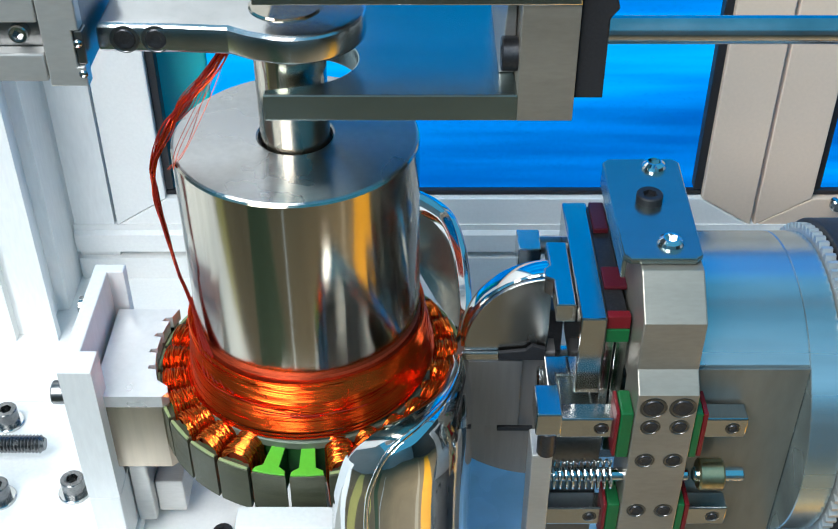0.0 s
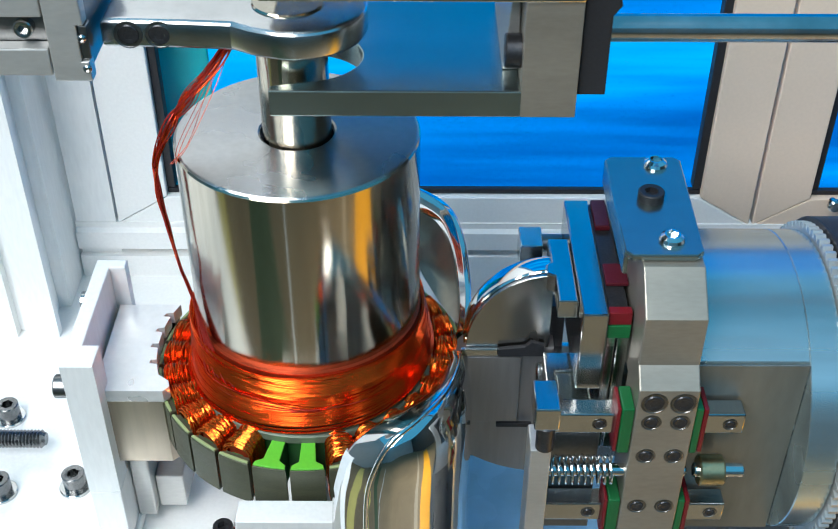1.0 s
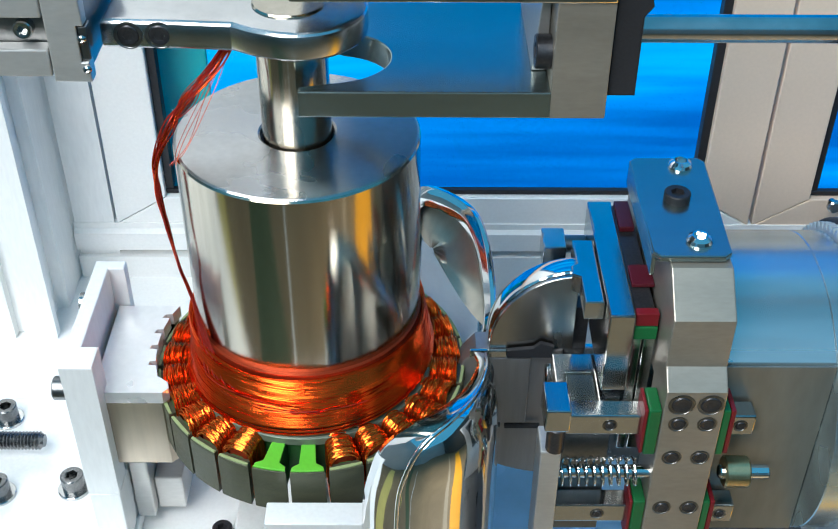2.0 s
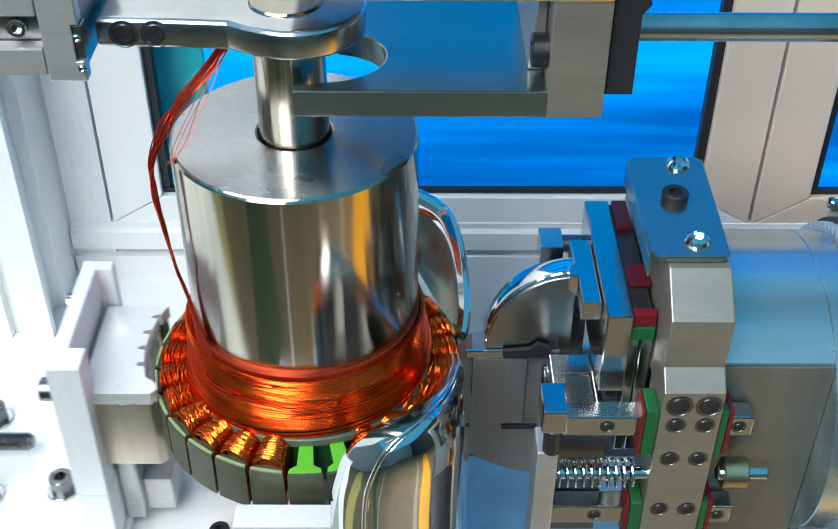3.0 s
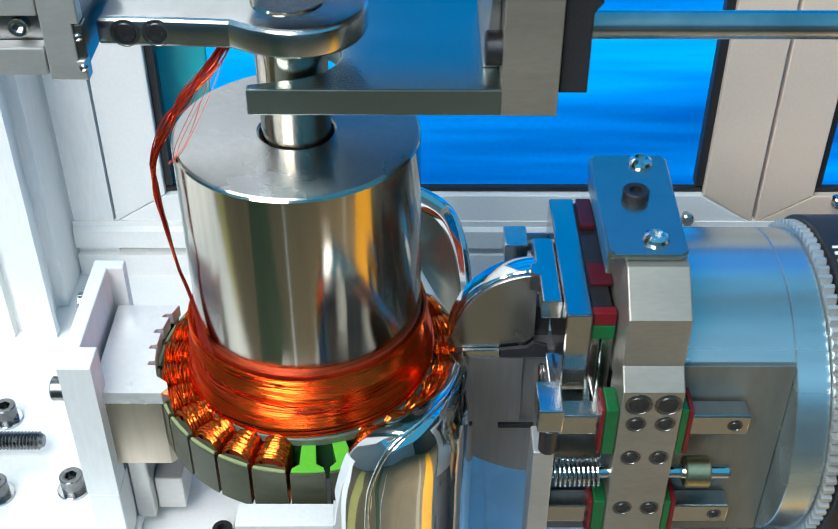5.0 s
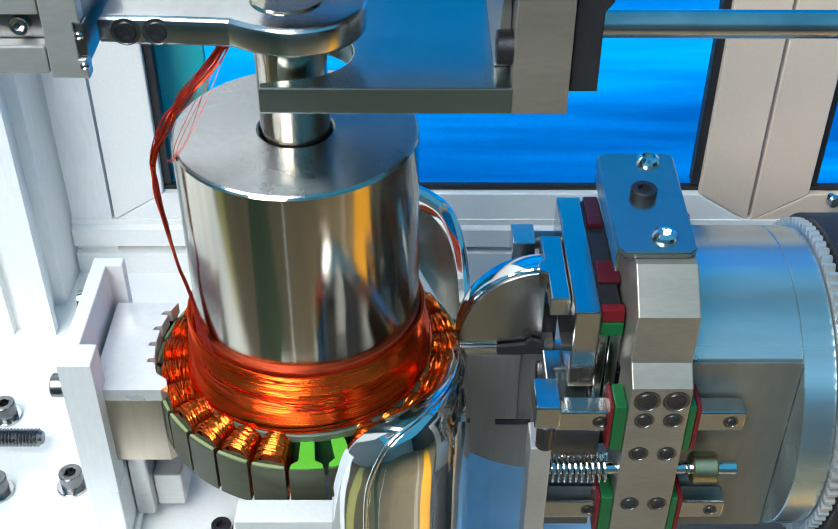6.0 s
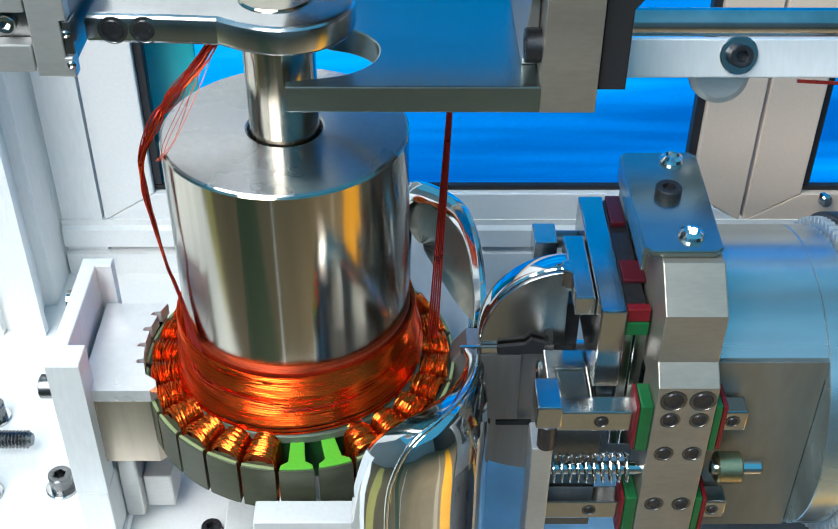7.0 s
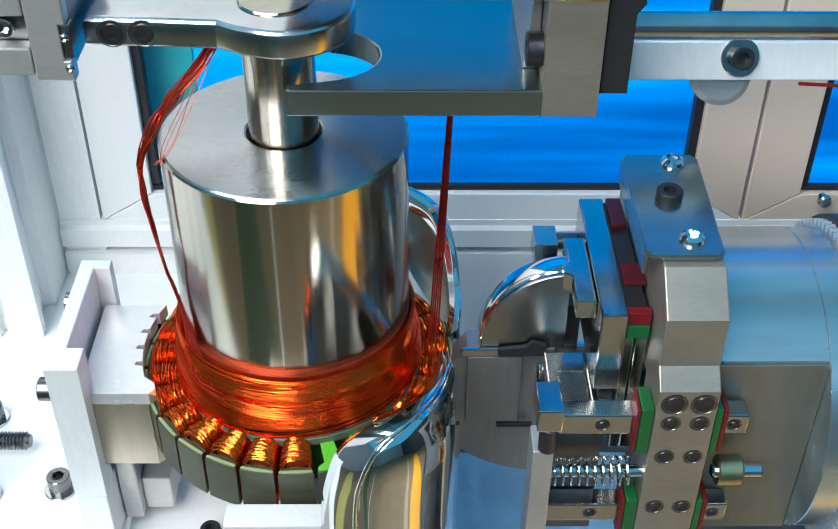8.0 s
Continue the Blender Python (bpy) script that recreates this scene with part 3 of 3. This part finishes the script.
for (x, y) in ((-172, 43), (-125, -6), (-162, -10)):
    add_bolt(clamp, (x, y, -44), (0, 0, 1), 5.8, 9, BOLT_STEEL, washer=8.2, label="black socket screw with a bright washer")
stud = bmesh.new()
add_lathe(stud, (-208, 18, -34), (1, 0, 0), [(0, 0)] + [(3.9 if i % 2 else 4.9, i * 0.9) for i in range(70)] + [(3.2, 63.6), (0, 63.6)], 24)
part("threaded_stud", stud, BOLT_STEEL, clamp, "black threaded adjusting stud")
part("stud_block", box(-250, -205, 6, 30, -44, -20, bev=1), WHITE_ALU, clamp)

# ---- polished winding forms at both sides of the wound tooth ----
forms = thing("winding_forms", (60, 0, -60), "pair of polished chrome winding forms with curved rims", "winding form")


def form_shell(rim, side, wide, drop=0.0):
    """A bent polished sheet: inner lip, rolled rim, and the upright wall under it."""
    line = smooth_path(rim, 7)
    bm = bmesh.new()
    rows = []
    n = len(line)
    inn = Vector((-1, 0, 0))
    frames = []
    for i in range(n):
        t = line[min(i + 1, n - 1)] - line[max(i - 1, 0)]
        flat = Vector((t.x, t.y, 0))
        if flat.length > 0.12 * t.length:
            flat.normalize()
            inn = (inn * 0.5 + Vector((-flat.y, flat.x, 0)) * 0.5).normalized()
        t.normalize()
        frames.append((inn.copy(), t.cross(inn).normalized()))
    for i, p in enumerate(line):
        near = frames[max(i - 5, 0):i + 6]
        inn = sum((f[0] for f in near), Vector()).normalized()
        up = sum((f[1] for f in near), Vector()).normalized()
        w = 6.2 + (wide - 6.2) * min(1, i / (n * 0.7)) ** 1.3
        prof = [p + inn * w - up * (7 + drop), p + inn * w * 0.96 - up * (3.2 + drop * 0.85), p + inn * w * 0.8 - up * (0.9 + drop * 0.5), p + inn * w * 0.45 + up * (0.3 - drop * 0.12), p + inn * 2.6 + up * 0.7, p + inn * 1.0 + up * 0.35, p,
                p - inn * 0.7 - up * 1.0, p - inn * 0.9 - up * 2.6]
        low = prof[-1]
        for q in (0.12, 0.25, 0.5, 0.75, 1.0):
            wave = inn * (-0.2 * min(1, q * 4) * math.sin(i * 0.21) * (1 - abs(2 * i / n - 1)))
            v = Vector((low.x + wave.x, low.y + wave.y, low.z + (-60 - low.z) * q))
            prof.append(v)
        rows.append([bm.verts.new((v.x, v.y * side, v.z)) for v in prof])
    for a, b in zip(rows, rows[1:]):
        for k in range(len(a) - 1):
            bm.faces.new((a[k], a[k + 1], b[k + 1], b[k]))
    bmesh.ops.remove_doubles(bm, verts=bm.verts, dist=0.02)
    bmesh.ops.solidify(bm, geom=bm.faces[:], thickness=1.4)
    return bm


back_rim = [(73, 8, 50), (74.5, 20, 53), (74.5, 36, 58), (72, 52, 70), (65.5, 66, 80), (52, 81, 81), (40, 91, 77), (34, 96, 62), (32, 99, 40), (31.8, 99.4, -50)]


CREST = [(67.8, -18.0, 60.0), (66.4, -46.0, 77.9), (59.7, -76.0, 90.6), (49.7, -94.0, 94.9), (39.0, -103.0, 90.9), (32.6, -106.0, 78.1), (29.5, -106.0, 61.6), (28.6, -106.2, 30), (28.4, -106.2, -15), (28.2, -106.2, -58)]
EDGE = [(62.4, -14.0, 57.7), (62.3, -37.0, 70.7), (55.8, -62.0, 80.8), (45.6, -81.0, 88.6), (31.7, -90.0, 87.0), (23.2, -93.0, 80.2), (18.7, -94.0, 68.9), (14.7, -93.0, 43.6), (13.7, -92.5, -10), (13.5, -92.5, -58)]
WALL = [(72, -17, 0), (73, -47, 0), (67.5, -82, 0), (55.5, -101, 0), (43, -107.5, 0), (35, -109, 0), (31.5, -108, 0), (29.4, -106.8, 0), (28.8, -106.5, 0), (28.4, -106.4, 0)]


def front_form_shell():
    """A bent chrome form: a broad flange, its crest, and the rounded upright wall outside it."""
    crest = smooth_path(CREST, 8)
    edge = smooth_path(EDGE, 8)
    wall = smooth_path(WALL, 8)
    bm = bmesh.new()
    rows = []
    n = len(crest)
    for i in range(n):
        r, l, w = crest[i], edge[i], wall[i]
        t = (crest[min(i + 1, n - 1)] - crest[max(i - 1, 0)]).normalized()
        across = r - l
        nor = across.cross(t).normalized()
        if nor.z - nor.y < 0:
            nor = -nor
        row = [l - nor * 5 + across * 0.06, l - nor * 1.4]
        for q in range(8):
            u = q / 7
            row.append(l + across * u + nor * (across.length * 0.3 * u * (1 - u)))
        drop = min(26, max(0.5, (r.z + 60) * 0.25))
        for q in range(1, 8):
            th = math.pi / 2 * q / 7
            k = math.sin(th)
            row.append(Vector((r.x + (w.x - r.x) * k, r.y + (w.y - r.y) * k, r.z - drop * (1 - math.cos(th)))))
        low = row[-1]
        for q in (0.1, 0.25, 0.5, 0.75, 1.0):
            row.append(Vector((low.x, low.y, low.z + (-60 - low.z) * q)))
        rows.append([bm.verts.new(v) for v in row])
    for a, b in zip(rows, rows[1:]):
        for k in range(len(a) - 1):
            bm.faces.new((a[k], a[k + 1], b[k + 1], b[k]))
    bmesh.ops.remove_doubles(bm, verts=bm.verts, dist=0.01)
    bmesh.ops.recalc_face_normals(bm, faces=bm.faces)
    bmesh.ops.solidify(bm, geom=bm.faces[:], thickness=1.2)
    return bm


front = part("front_form", front_form_shell(), CHROME, forms, smooth=75)
part("bead", add_tube(bmesh.new(), smooth_path(CREST[:9], 8), 1.1, 8), CHROME, front, "thin bead added on the crest for its bright highlight line", smooth=75)
part("mount_block", box(-26.5, 15.8, -90, -78, -50, 30, bev=0.6), WHITE_ALU, forms, "white block that carries the front form")
back = part("back_form", form_shell(back_rim, 1, 7, 1.5), CHROME, forms, smooth=60)


def form_dish(rim, side, centre):
    """The smooth dished plate inside a form's rim."""
    line = smooth_path(rim, 7)
    c = Vector(centre)
    bm = bmesh.new()
    rows = []
    for p in line:
        row = []
        for q in (0.12, 0.2, 0.32, 0.5, 0.7, 0.96):
            v = p.lerp(c, q)
            v.z -= 5.5 * math.sin(math.pi * min(1, q * 1.1)) + 1.5
            row.append(bm.verts.new((v.x, v.y * side, v.z)))
        rows.append(row)
    for a, b in zip(rows, rows[1:]):
        for k in range(5):
            bm.faces.new((a[k], a[k + 1], b[k + 1], b[k]))
    bmesh.ops.solidify(bm, geom=bm.faces[:], thickness=1.0)
    return bm


part("dish", form_dish(back_rim[:8], 1, (44, 64, 58)), DISH_STEEL, back, "satin steel dish with khaki reflections put in its colour", smooth=60)

# ---- spindle unit: housing drum, bridge, cap plate, guide bar and half disc ----
AX = 30
unit = thing("spindle_unit", (150, 0, AX), "steel winding spindle housing with bridge block and toothed belt pulley", "machine unit")


def drum_mesh():
    bm = bmesh.new()
    prof = []
    full = [(70 * math.cos(radians(a)), AX + 70 * math.sin(radians(a))) for a in range(0, 360, 4)]
    cut = [(max(y, -48), z) if z < 82 else (y, z) for y, z in full]
    add_prism(bm, cut, 0, 164, 212, 0.4)
    return bm


part("drum", drum_mesh(), DRUM_STEEL, unit, "smooth steel spindle drum with a flat cut")
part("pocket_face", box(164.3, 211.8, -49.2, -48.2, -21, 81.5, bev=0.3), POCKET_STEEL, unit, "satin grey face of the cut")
part("collar", lathe((212.05, 0, AX), (1, 0, 0), [(0, 0), (69.6, 0), (70, 0.4), (70, 13.5), (69.4, 14), (0, 14)], 96), DRUM_STEEL, unit, "turned collar of the drum")
br = [(-65, -22), (-65, 82), (-57, 89), (-57, 113), (-40, 126.5), (40, 126.5), (57, 113), (57, 89), (65, 82), (65, -22), (40, -22), (40, 70), (-40, 70), (-40, -22)]
part("bridge_block", prism(br, 0, 138, 163, 0.6), BRIDGE_ALU, unit, "milled aluminium bridge block")
cp = prism([(131, -34), (134, -37), (160, -37), (163, -34), (165, 33), (162, 36), (134, 36), (131, 33)], 2, 127, 130, 0.7)
add_box(cp, 131, 133, -34, 33, 118, 127.3, bev=0.5)
cap = part("cap_plate", cp, FORK_STEEL, unit, "thin steel cap plate")
add_bolt(cap, (151, -27, 130), (0, 0, 1), 5.4, 3.2, CHROME, dome=True, label="bright button head screw")
add_bolt(cap, (153, 29, 130), (0, 0, 1), 5.4, 3.2, CHROME, dome=True, label="bright button head screw")
add_bolt(cap, (147, 3, 130), (0, 0, 1), 5.6, 4, RUBBER_AND_GAP, label="black socket screw")
for (x, z, r) in ((145, 75, 5.2), (157, 75, 5.2), (145, 64, 3.8), (157, 64, 3.8), (145, 44, 3.8), (157, 44, 3.8), (145, 12, 3.8), (157, 12, 3.8)):
    sunk_screw(unit, (x, -65, z), (0, -1, 0), r)
for z in (58, 2):
    cg = part("carriage_end", box(132.5, 137.8, -64.5, -50, z - 13, z + 13, bev=0.8), CAP_GREEN, unit, "green plastic carriage end")
    part("seal", box(130.8, 132.3, -64, -50, z - 12.5, z + 12.5, bev=0.4), SEAL_RED, cg, "red wiper seal")
    cg = part("carriage_end", box(163.2, 166.4, -64.5, -50, z - 13, z + 13, bev=0.8), CAP_GREEN, unit, "green plastic carriage end")
    part("seal", box(166.6, 168.6, -64, -50, z - 12.5, z + 12.5, bev=0.4), SEAL_RED, cg, "red wiper seal")
bar = part("guide_bar", box(116, 127, -41, 42, 60, 102, bev=0.7), GROUND_STEEL, unit, "upright ground steel guide bar")
part("guide_carriage", box(127.3, 136, -34, 42, 62, 100, bev=0.8), BLACK_OXIDE, unit, "dark linear guide carriage")
part("carriage_strip", box(127.4, 137, -38.5, -34.2, 94.5, 101, bev=0.4), SEAL_RED, unit, "red end seal of the guide")
part("carriage_strip", box(127.4, 137, -39, -34.2, 87.5, 94.2, bev=0.4), CAP_GREEN, unit, "green end of the guide")
part("guide_rail", box(127.5, 131.6, -37, -30, 20, 87, bev=0.5), GROUND_STEEL, unit)
part("guide_rail", box(132.2, 137.4, -37, -30, 20, 87, bev=0.5), GROUND_STEEL, unit, "ground steel rail of the guide")
part("back_rail", box(128, 137.8, -20, -6, 100.2, 102, bev=0.5), DARK_RED, unit, "dark red strip behind the bar")
part("back_strip", box(128, 134.8, 20, 41, 100.2, 103, bev=0.6), DARK_RED, unit, "dark red strip behind the bar")
tp = prism([(107.5, -29), (115.6, -29), (115.6, 15), (106.5, 15), (106.5, -2), (104, -4), (104, -10), (107.5, -12)], 2, 90, 99.5, 0.6)
part("holder_plate", tp, GROUND_STEEL, unit, "steel holder plate of the half disc")
hd = [(108, 53.5)] + [(108 + 38 * math.cos(radians(a)), 53.5 + 42 * math.sin(radians(a))) for a in range(180, 95, -4)] + [(108, 95.4)]
part("half_disc", prism([(x, z) for x, z in hd], 1, -7, -5, 0.3, 1), DISC_STEEL, unit, "satin face of the half disc")
part("disc_rim", prism([(x, z) for x, z in [(108, 53.5)] + [(108 + 39 * math.cos(radians(a)), 53.5 + 43 * math.sin(radians(a))) for a in range(180, 95, -4)] + [(108, 96.4)]], 1, -4.8, 7, 1.6, 3), CHROME, unit, "polished rim of the half disc")
part("recess_block", box(103, 115.8, 2.5, 12, 40, 70, bev=0.6), BLACK_OXIDE, unit, "black block added for the dark recess behind the half disc")
part("pin_rod", lathe((106, 34, 83), (1, 0, 0), rod_profile(4.2, 0, 10, 0.4), 20), DARK_STEEL, unit)
part("pin_head", box(95.5, 106.2, 26, 41.5, 74, 87, bev=0.7), GROUND_STEEL, unit)
part("spindle", lathe((226.2, 0, AX), (1, 0, 0), rod_profile(22, 0, 92, 1), 40), GROUND_STEEL, unit)
part("stop_pin", lathe((168, -60, AX), (1, 0, 0), rod_profile(3.2, 0, 22, 0.6), 20), CHROME, unit)
part("stop_collar", lathe((170, -60, AX), (1, 0, 0), rod_profile(7, 0, 11, 0.8), 28), BRASS, unit, "brass stop collar")

teeth = []
for i in range(270):
    rad = 73.9 if i % 3 else 70.6
    teeth.append((rad * math.cos(math.pi * i / 135), AX + rad * math.sin(math.pi * i / 135)))
part("toothed_ring", prism(teeth, 0, 226.4, 231, 0), ALU, unit, "bright toothed pulley ring")
part("pulley", lathe((231.1, 0, AX), (1, 0, 0), [(23, 0), (69, 0), (70, 1), (70, 30), (23, 30)], 72), BLACK_OXIDE, unit, "dark pulley body")
belt = part("belt", lathe((232, 0, AX), (1, 0, 0), [(71, 0), (75.4, 0), (76, 0.6), (76, 25), (75.4, 25.6), (71, 25.6), (71, 0)], 108), RUBBER_AND_GAP, unit, "black ribbed drive belt with printed bars")
for i in range(48):
    if i % 12 > 7:
        continue
    for row in range(3):
        x0 = 234.5 + 6.5 * row
        mark = box(x0, x0 + (4.2, 3.0, 4.8)[(i + row) % 3], -0.7, 0.7 + 0.5 * (i % 2), 75.9, 76.3, bev=0)
        bmesh.ops.transform(mark, verts=mark.verts, matrix=Matrix.Translation((0, 0, AX)) @ Matrix.Rotation(radians(i * 3.4 + 100 * (i // 12)), 4, "X"))
        part("printed_bar", mark, PRINT_BLUE if 12 <= i < 24 else WHITE_PAINT, belt, "small printed bar")

# ---- guide base with rails, lower disc and spring rod ----
base = thing("rail_base", (105, 0, -60), "steel rail base with two rails, a post and a lower disc", "machine unit")
part("backing_plate", box(108, 129, -50, -47, -20, 44, bev=0.5), DARK_STEEL, base)
for z in (58, 2):
    rl = part("rail", box(101, 187, -60, -50.5, z - 5.5, z + 5.5, bev=0.7), GROUND_STEEL, base, "ground steel guide rail")
    for x in (126, 181):
        sunk_screw(rl, (x, -60, z), (0, -1, 0), 2.7)
part("post", box(97, 106, -66, -50, -34, 48, bev=0.8), ALU, base)
part("side_yoke", prism([(105.8, -44.9), (110.3, -44.9), (110.3, -25.5), (123.4, -25.5), (123.4, -44.9), (126.5, -44.9), (126.5, -13.9), (105.8, -13.9)], 2, 46, 57, 0.6), GROUND_STEEL, base, "forked ground steel block")
part("yoke_stem", box(110.7, 123.0, -44.4, -25.8, 40, 55.5, bev=0.5), FORK_STEEL, base)
part("post_cap", box(97.5, 108, -68, -50, 62, 74, bev=0.7), GROUND_STEEL, base)
part("post_nut", lathe((103, -64, 48.2), (0, 0, 1), rod_profile(4.0, 0, 13.6, 0.5), 20), BLACK_OXIDE, base)
ld = arc_pts(112, 32, 62, 200, 268, 20) + [(112, 53), (72, 53), (66, 45)]
part("lower_disc", prism(ld, 1, -7, 6, 1.0, 2), PLATE_STEEL, base, "dark steel lower disc")
part("lock_strip", box(69, 86, -9.2, -7.3, 50, 54, bev=0.4), GROUND_STEEL, base)
part("lock_plate", box(72, 97, -9.6, -7.3, 8, 49.6, bev=0.4), PLATE_STEEL, base, "grey ground locking plate")
part("slot", prism([(86, 50.8), (107, 50.8), (107, 57.5), (101, 59.5), (98, 56.5), (86, 55)], 1, -10.2, -8, 0.3), RUBBER_AND_GAP, base, "black piece standing in for the dark recess between the discs")
part("lower_gap_fill", box(87, 104, -10.4, -8.4, 5, 7.4, bev=0.4), RUBBER_AND_GAP, base, "black piece standing in for the dark gap under the plate")
part("spring_rod", lathe((106, -60, AX), (1, 0, 0), rod_profile(2.9, 0, 60, 0.5), 20), CHROME, base)
part("spindle_core", lathe((104, 0, AX), (1, 0, 0), rod_profile(16, 0, 55, 1), 40), GROUND_STEEL, base, "round spindle core that carries the base")
COILS = 10
springs = []
spring = thing("pressure_spring", (106.5, -60, AX), "bright steel compression spring on a rod", "spring")
for k in range(COILS):
    bm = bmesh.new()
    pts = [(106.5 + 2.6 * (s / 20 - 0.0), -60 + 6.2 * math.cos(2 * math.pi * s / 20), AX + 6.2 * math.sin(2 * math.pi * s / 20)) for s in range(22)]
    add_tube(bm, pts, 0.55, 6)
    springs.append(part("coil_turn", bm, CHROME, spring))

# ---- fork bracket with its push rod ----
fork = thing("fork_bracket", (60, 0, 186), "grey steel fork bracket with a black pad and a push rod", "bracket")
fo = [(86.1, -25), (86.1, 52), (-4, 52), (-6, 30)] + [(2 + 24 * math.cos(radians(a)), 3 + 21 * math.sin(radians(a))) for a in range(78, -79, -8)] + [(-8, -21), (-8, -25)]
part("fork_plate", prism(fo, 2, 186, 197, 0.6), FORK_STEEL, fork)
part("top_plate", box(-9, 107, -26, 52, 233.2, 242, bev=0.7), GROUND_STEEL, fork, "upper plate of the fork")
part("riser", box(86.1, 107, -25, 52, 186, 233, bev=0.4), BRIDGE_ALU, fork, "tan-grey milled riser")
part("rib", prism([(80, 197.2), (85.8, 197.2), (85.8, 232), (83, 232)], 1, -8, 50, 0.5), ALU, fork)
add_bolt(fork, (86, -15, 209), (-1, 0, 0), 6.5, 6, BLACK_OXIDE, label="black socket screw")
part("pad", prism([(107.2, 194), (118, 194), (118, 226), (121, 230), (119, 238), (107.2, 238)], 1, -22, 20, 0.8), RUBBER_AND_GAP, fork, "black rubber pad")
part("push_rod", lathe((118.2, 0, 211), (1, 0, 0), rod_profile(5.4, 0, 420, 0.6), 32), LEVER_STEEL, fork, "long polished push rod")

# ---- flyer: toothed head, arm, tip and wire; it turns about the spindle axis ----
flyer = thing("flyer", (230, 0, AX), "winding flyer with a white arm and red wire", "flyer")
part("arm", box(94, 300, -4, 4, AX + 139, AX + 156, bev=0.8), WHITE_ALU, flyer, "white flat flyer arm")
part("arm_root", box(246, 262, -8, 8, AX + 60, AX + 139, bev=1), ALU, flyer)
add_bolt(flyer, (181, -4, AX + 149), (0, -1, 0), 5.0, 5, BLACK_OXIDE, washer=8.4, label="black screw with a white washer")
part("guide_roller", lathe((176, 4.6, AX + 140), (0, 1, 0), [(0, 0), (11, 0), (13.4, 1), (11, 3), (13.4, 5), (11, 6), (0, 6)], 32), ALU, flyer, "grey wire roller behind the arm")
part("wire", add_tube(bmesh.new(), [(208, -3, AX + 137.6), (225, -4, AX + 136.8), (250, -3, AX + 137), (300, -3, AX + 137)], 0.9, 6), RED_WIRE, flyer, "red enamelled wire along the arm")
part("tip_rod", lathe((52, 0, AX + 150), (1, 0, 0), rod_profile(2.4, 0, 43, 0.4), 16), CHROME, flyer)
for k in range(5):
    wire = add_tube(bmesh.new(), [(56.5 + 0.35 * k, -2.6 + 0.3 * (k % 2), AX + 150), (46.0 + 1.1 * k, -2.5 + 0.5 * (k % 3), AX + 13)], 0.42, 5)
    part("wire", wire, RED_WIRE, flyer, "taut red enamelled wire")

stock = thing("head_stock", (370, 0, -188), "grey cast head stock behind the flyer", "machine unit")
part("body", box(318, 430, -110, 110, -187, 140, bev=4), ALU, stock)
part("cover", box(312, 317.6, -80, 80, AX - 80, AX + 80, bev=2), DARK_STEEL, stock)


# ---- what moves ----
def between(rows, t):
    for (a, va), (b, vb) in zip(rows, rows[1:]):
        if a <= t <= b:
            s = (t - a) / (b - a)
            s = s * s * (3 - 2 * s)
            return va + (vb - va) * s
    return rows[-1][1]


UNIT_X = [(0, 0), (0.45, -9.2), (1.15, 2.6), (1.5, -3.6), (1.56, -3.6), (1.72, 12), (2.9, 12), (3.0, 11), (3.2, 2), (3.5, -1.3), (3.62, -3), (4.0, -8.5),
          (4.6, 3), (5.15, -9), (5.72, 2.6), (6.0, -2), (6.17, -2.5), (6.45, 12), (7, 12.3), (7.5, 13), (8, 12.8)]
BASE_X = [(0, 0), (1.58, 0), (1.72, 4), (2.9, 4), (3.0, 3), (3.15, 0), (6.25, 0), (6.45, 4), (7, 4.3), (7.5, 5), (8, 5)]
CLAMP_X = [(0, 0), (2.0, 0), (2.15, -13.8), (2.85, -13.8), (3.08, 0), (7.03, 0), (7.2, -13.6), (7.72, -13.6), (7.95, 0), (8, 0)]
FORM_X = [(0, 0), (1.8, 0), (2.0, 12), (2.45, 12), (2.7, 0), (6.6, 0), (6.85, 12), (7.33, 12), (7.6, 0), (8, 0)]
TURN = [(0, 0), (2.3, 0), (2.55, PITCH), (7.3, PITCH), (7.52, 2 * PITCH), (8, 2 * PITCH)]


def flyer_angle(t):
    """Degrees from straight up; five turns a second while it winds."""
    if t <= 1.4:
        return 225 - 1800 * (1.4 - t)
    if t <= 1.5:
        return 225 + 2600 * (t - 1.4)
    if t <= 1.6:
        return 485 + 550 * (t - 1.5)
    if t <= 3.1:
        return 540
    if t <= 4.0:
        return 540 + 390 * ((t - 3.1) / 0.9) ** 4.15
    if t <= 6.1:
        return 930 + 1800 * (t - 4.0)
    return 4710 + 308 * min(1, (t - 6.1) / 0.1667)


def slid(ob, x):
    b = BASE[ob.name]
    return pose((b.x + x) * MM, b.y * MM, b.z * MM)


def motions():
    times = [i / 30 for i in range(0, 241)]
    for ob, rows in ((unit, UNIT_X), (fork, UNIT_X), (base, BASE_X), (spring, BASE_X), (clamp, CLAMP_X), (forms, FORM_X)):
        walk(ob, [(t, slid(ob, between(rows, t))) for t in times])
    for k, turn in enumerate(springs):
        rows = []
        for t in times:
            gap = 27 + between(UNIT_X, t) - between(BASE_X, t)
            rows.append((t, pose(gap * k / COILS * MM, 0, 0)))
        walk(turn, rows)
    b = BASE[stator.name]
    walk(stator, [(t, pose(b.x * MM, b.y * MM, b.z * MM, 0, 0, between(TURN, t))) for t in times])
    f = BASE[flyer.name]
    walk(flyer, [(t, pose((f.x + between(UNIT_X, t)) * MM, f.y * MM, f.z * MM, flyer_angle(t))) for t in times])


motions()
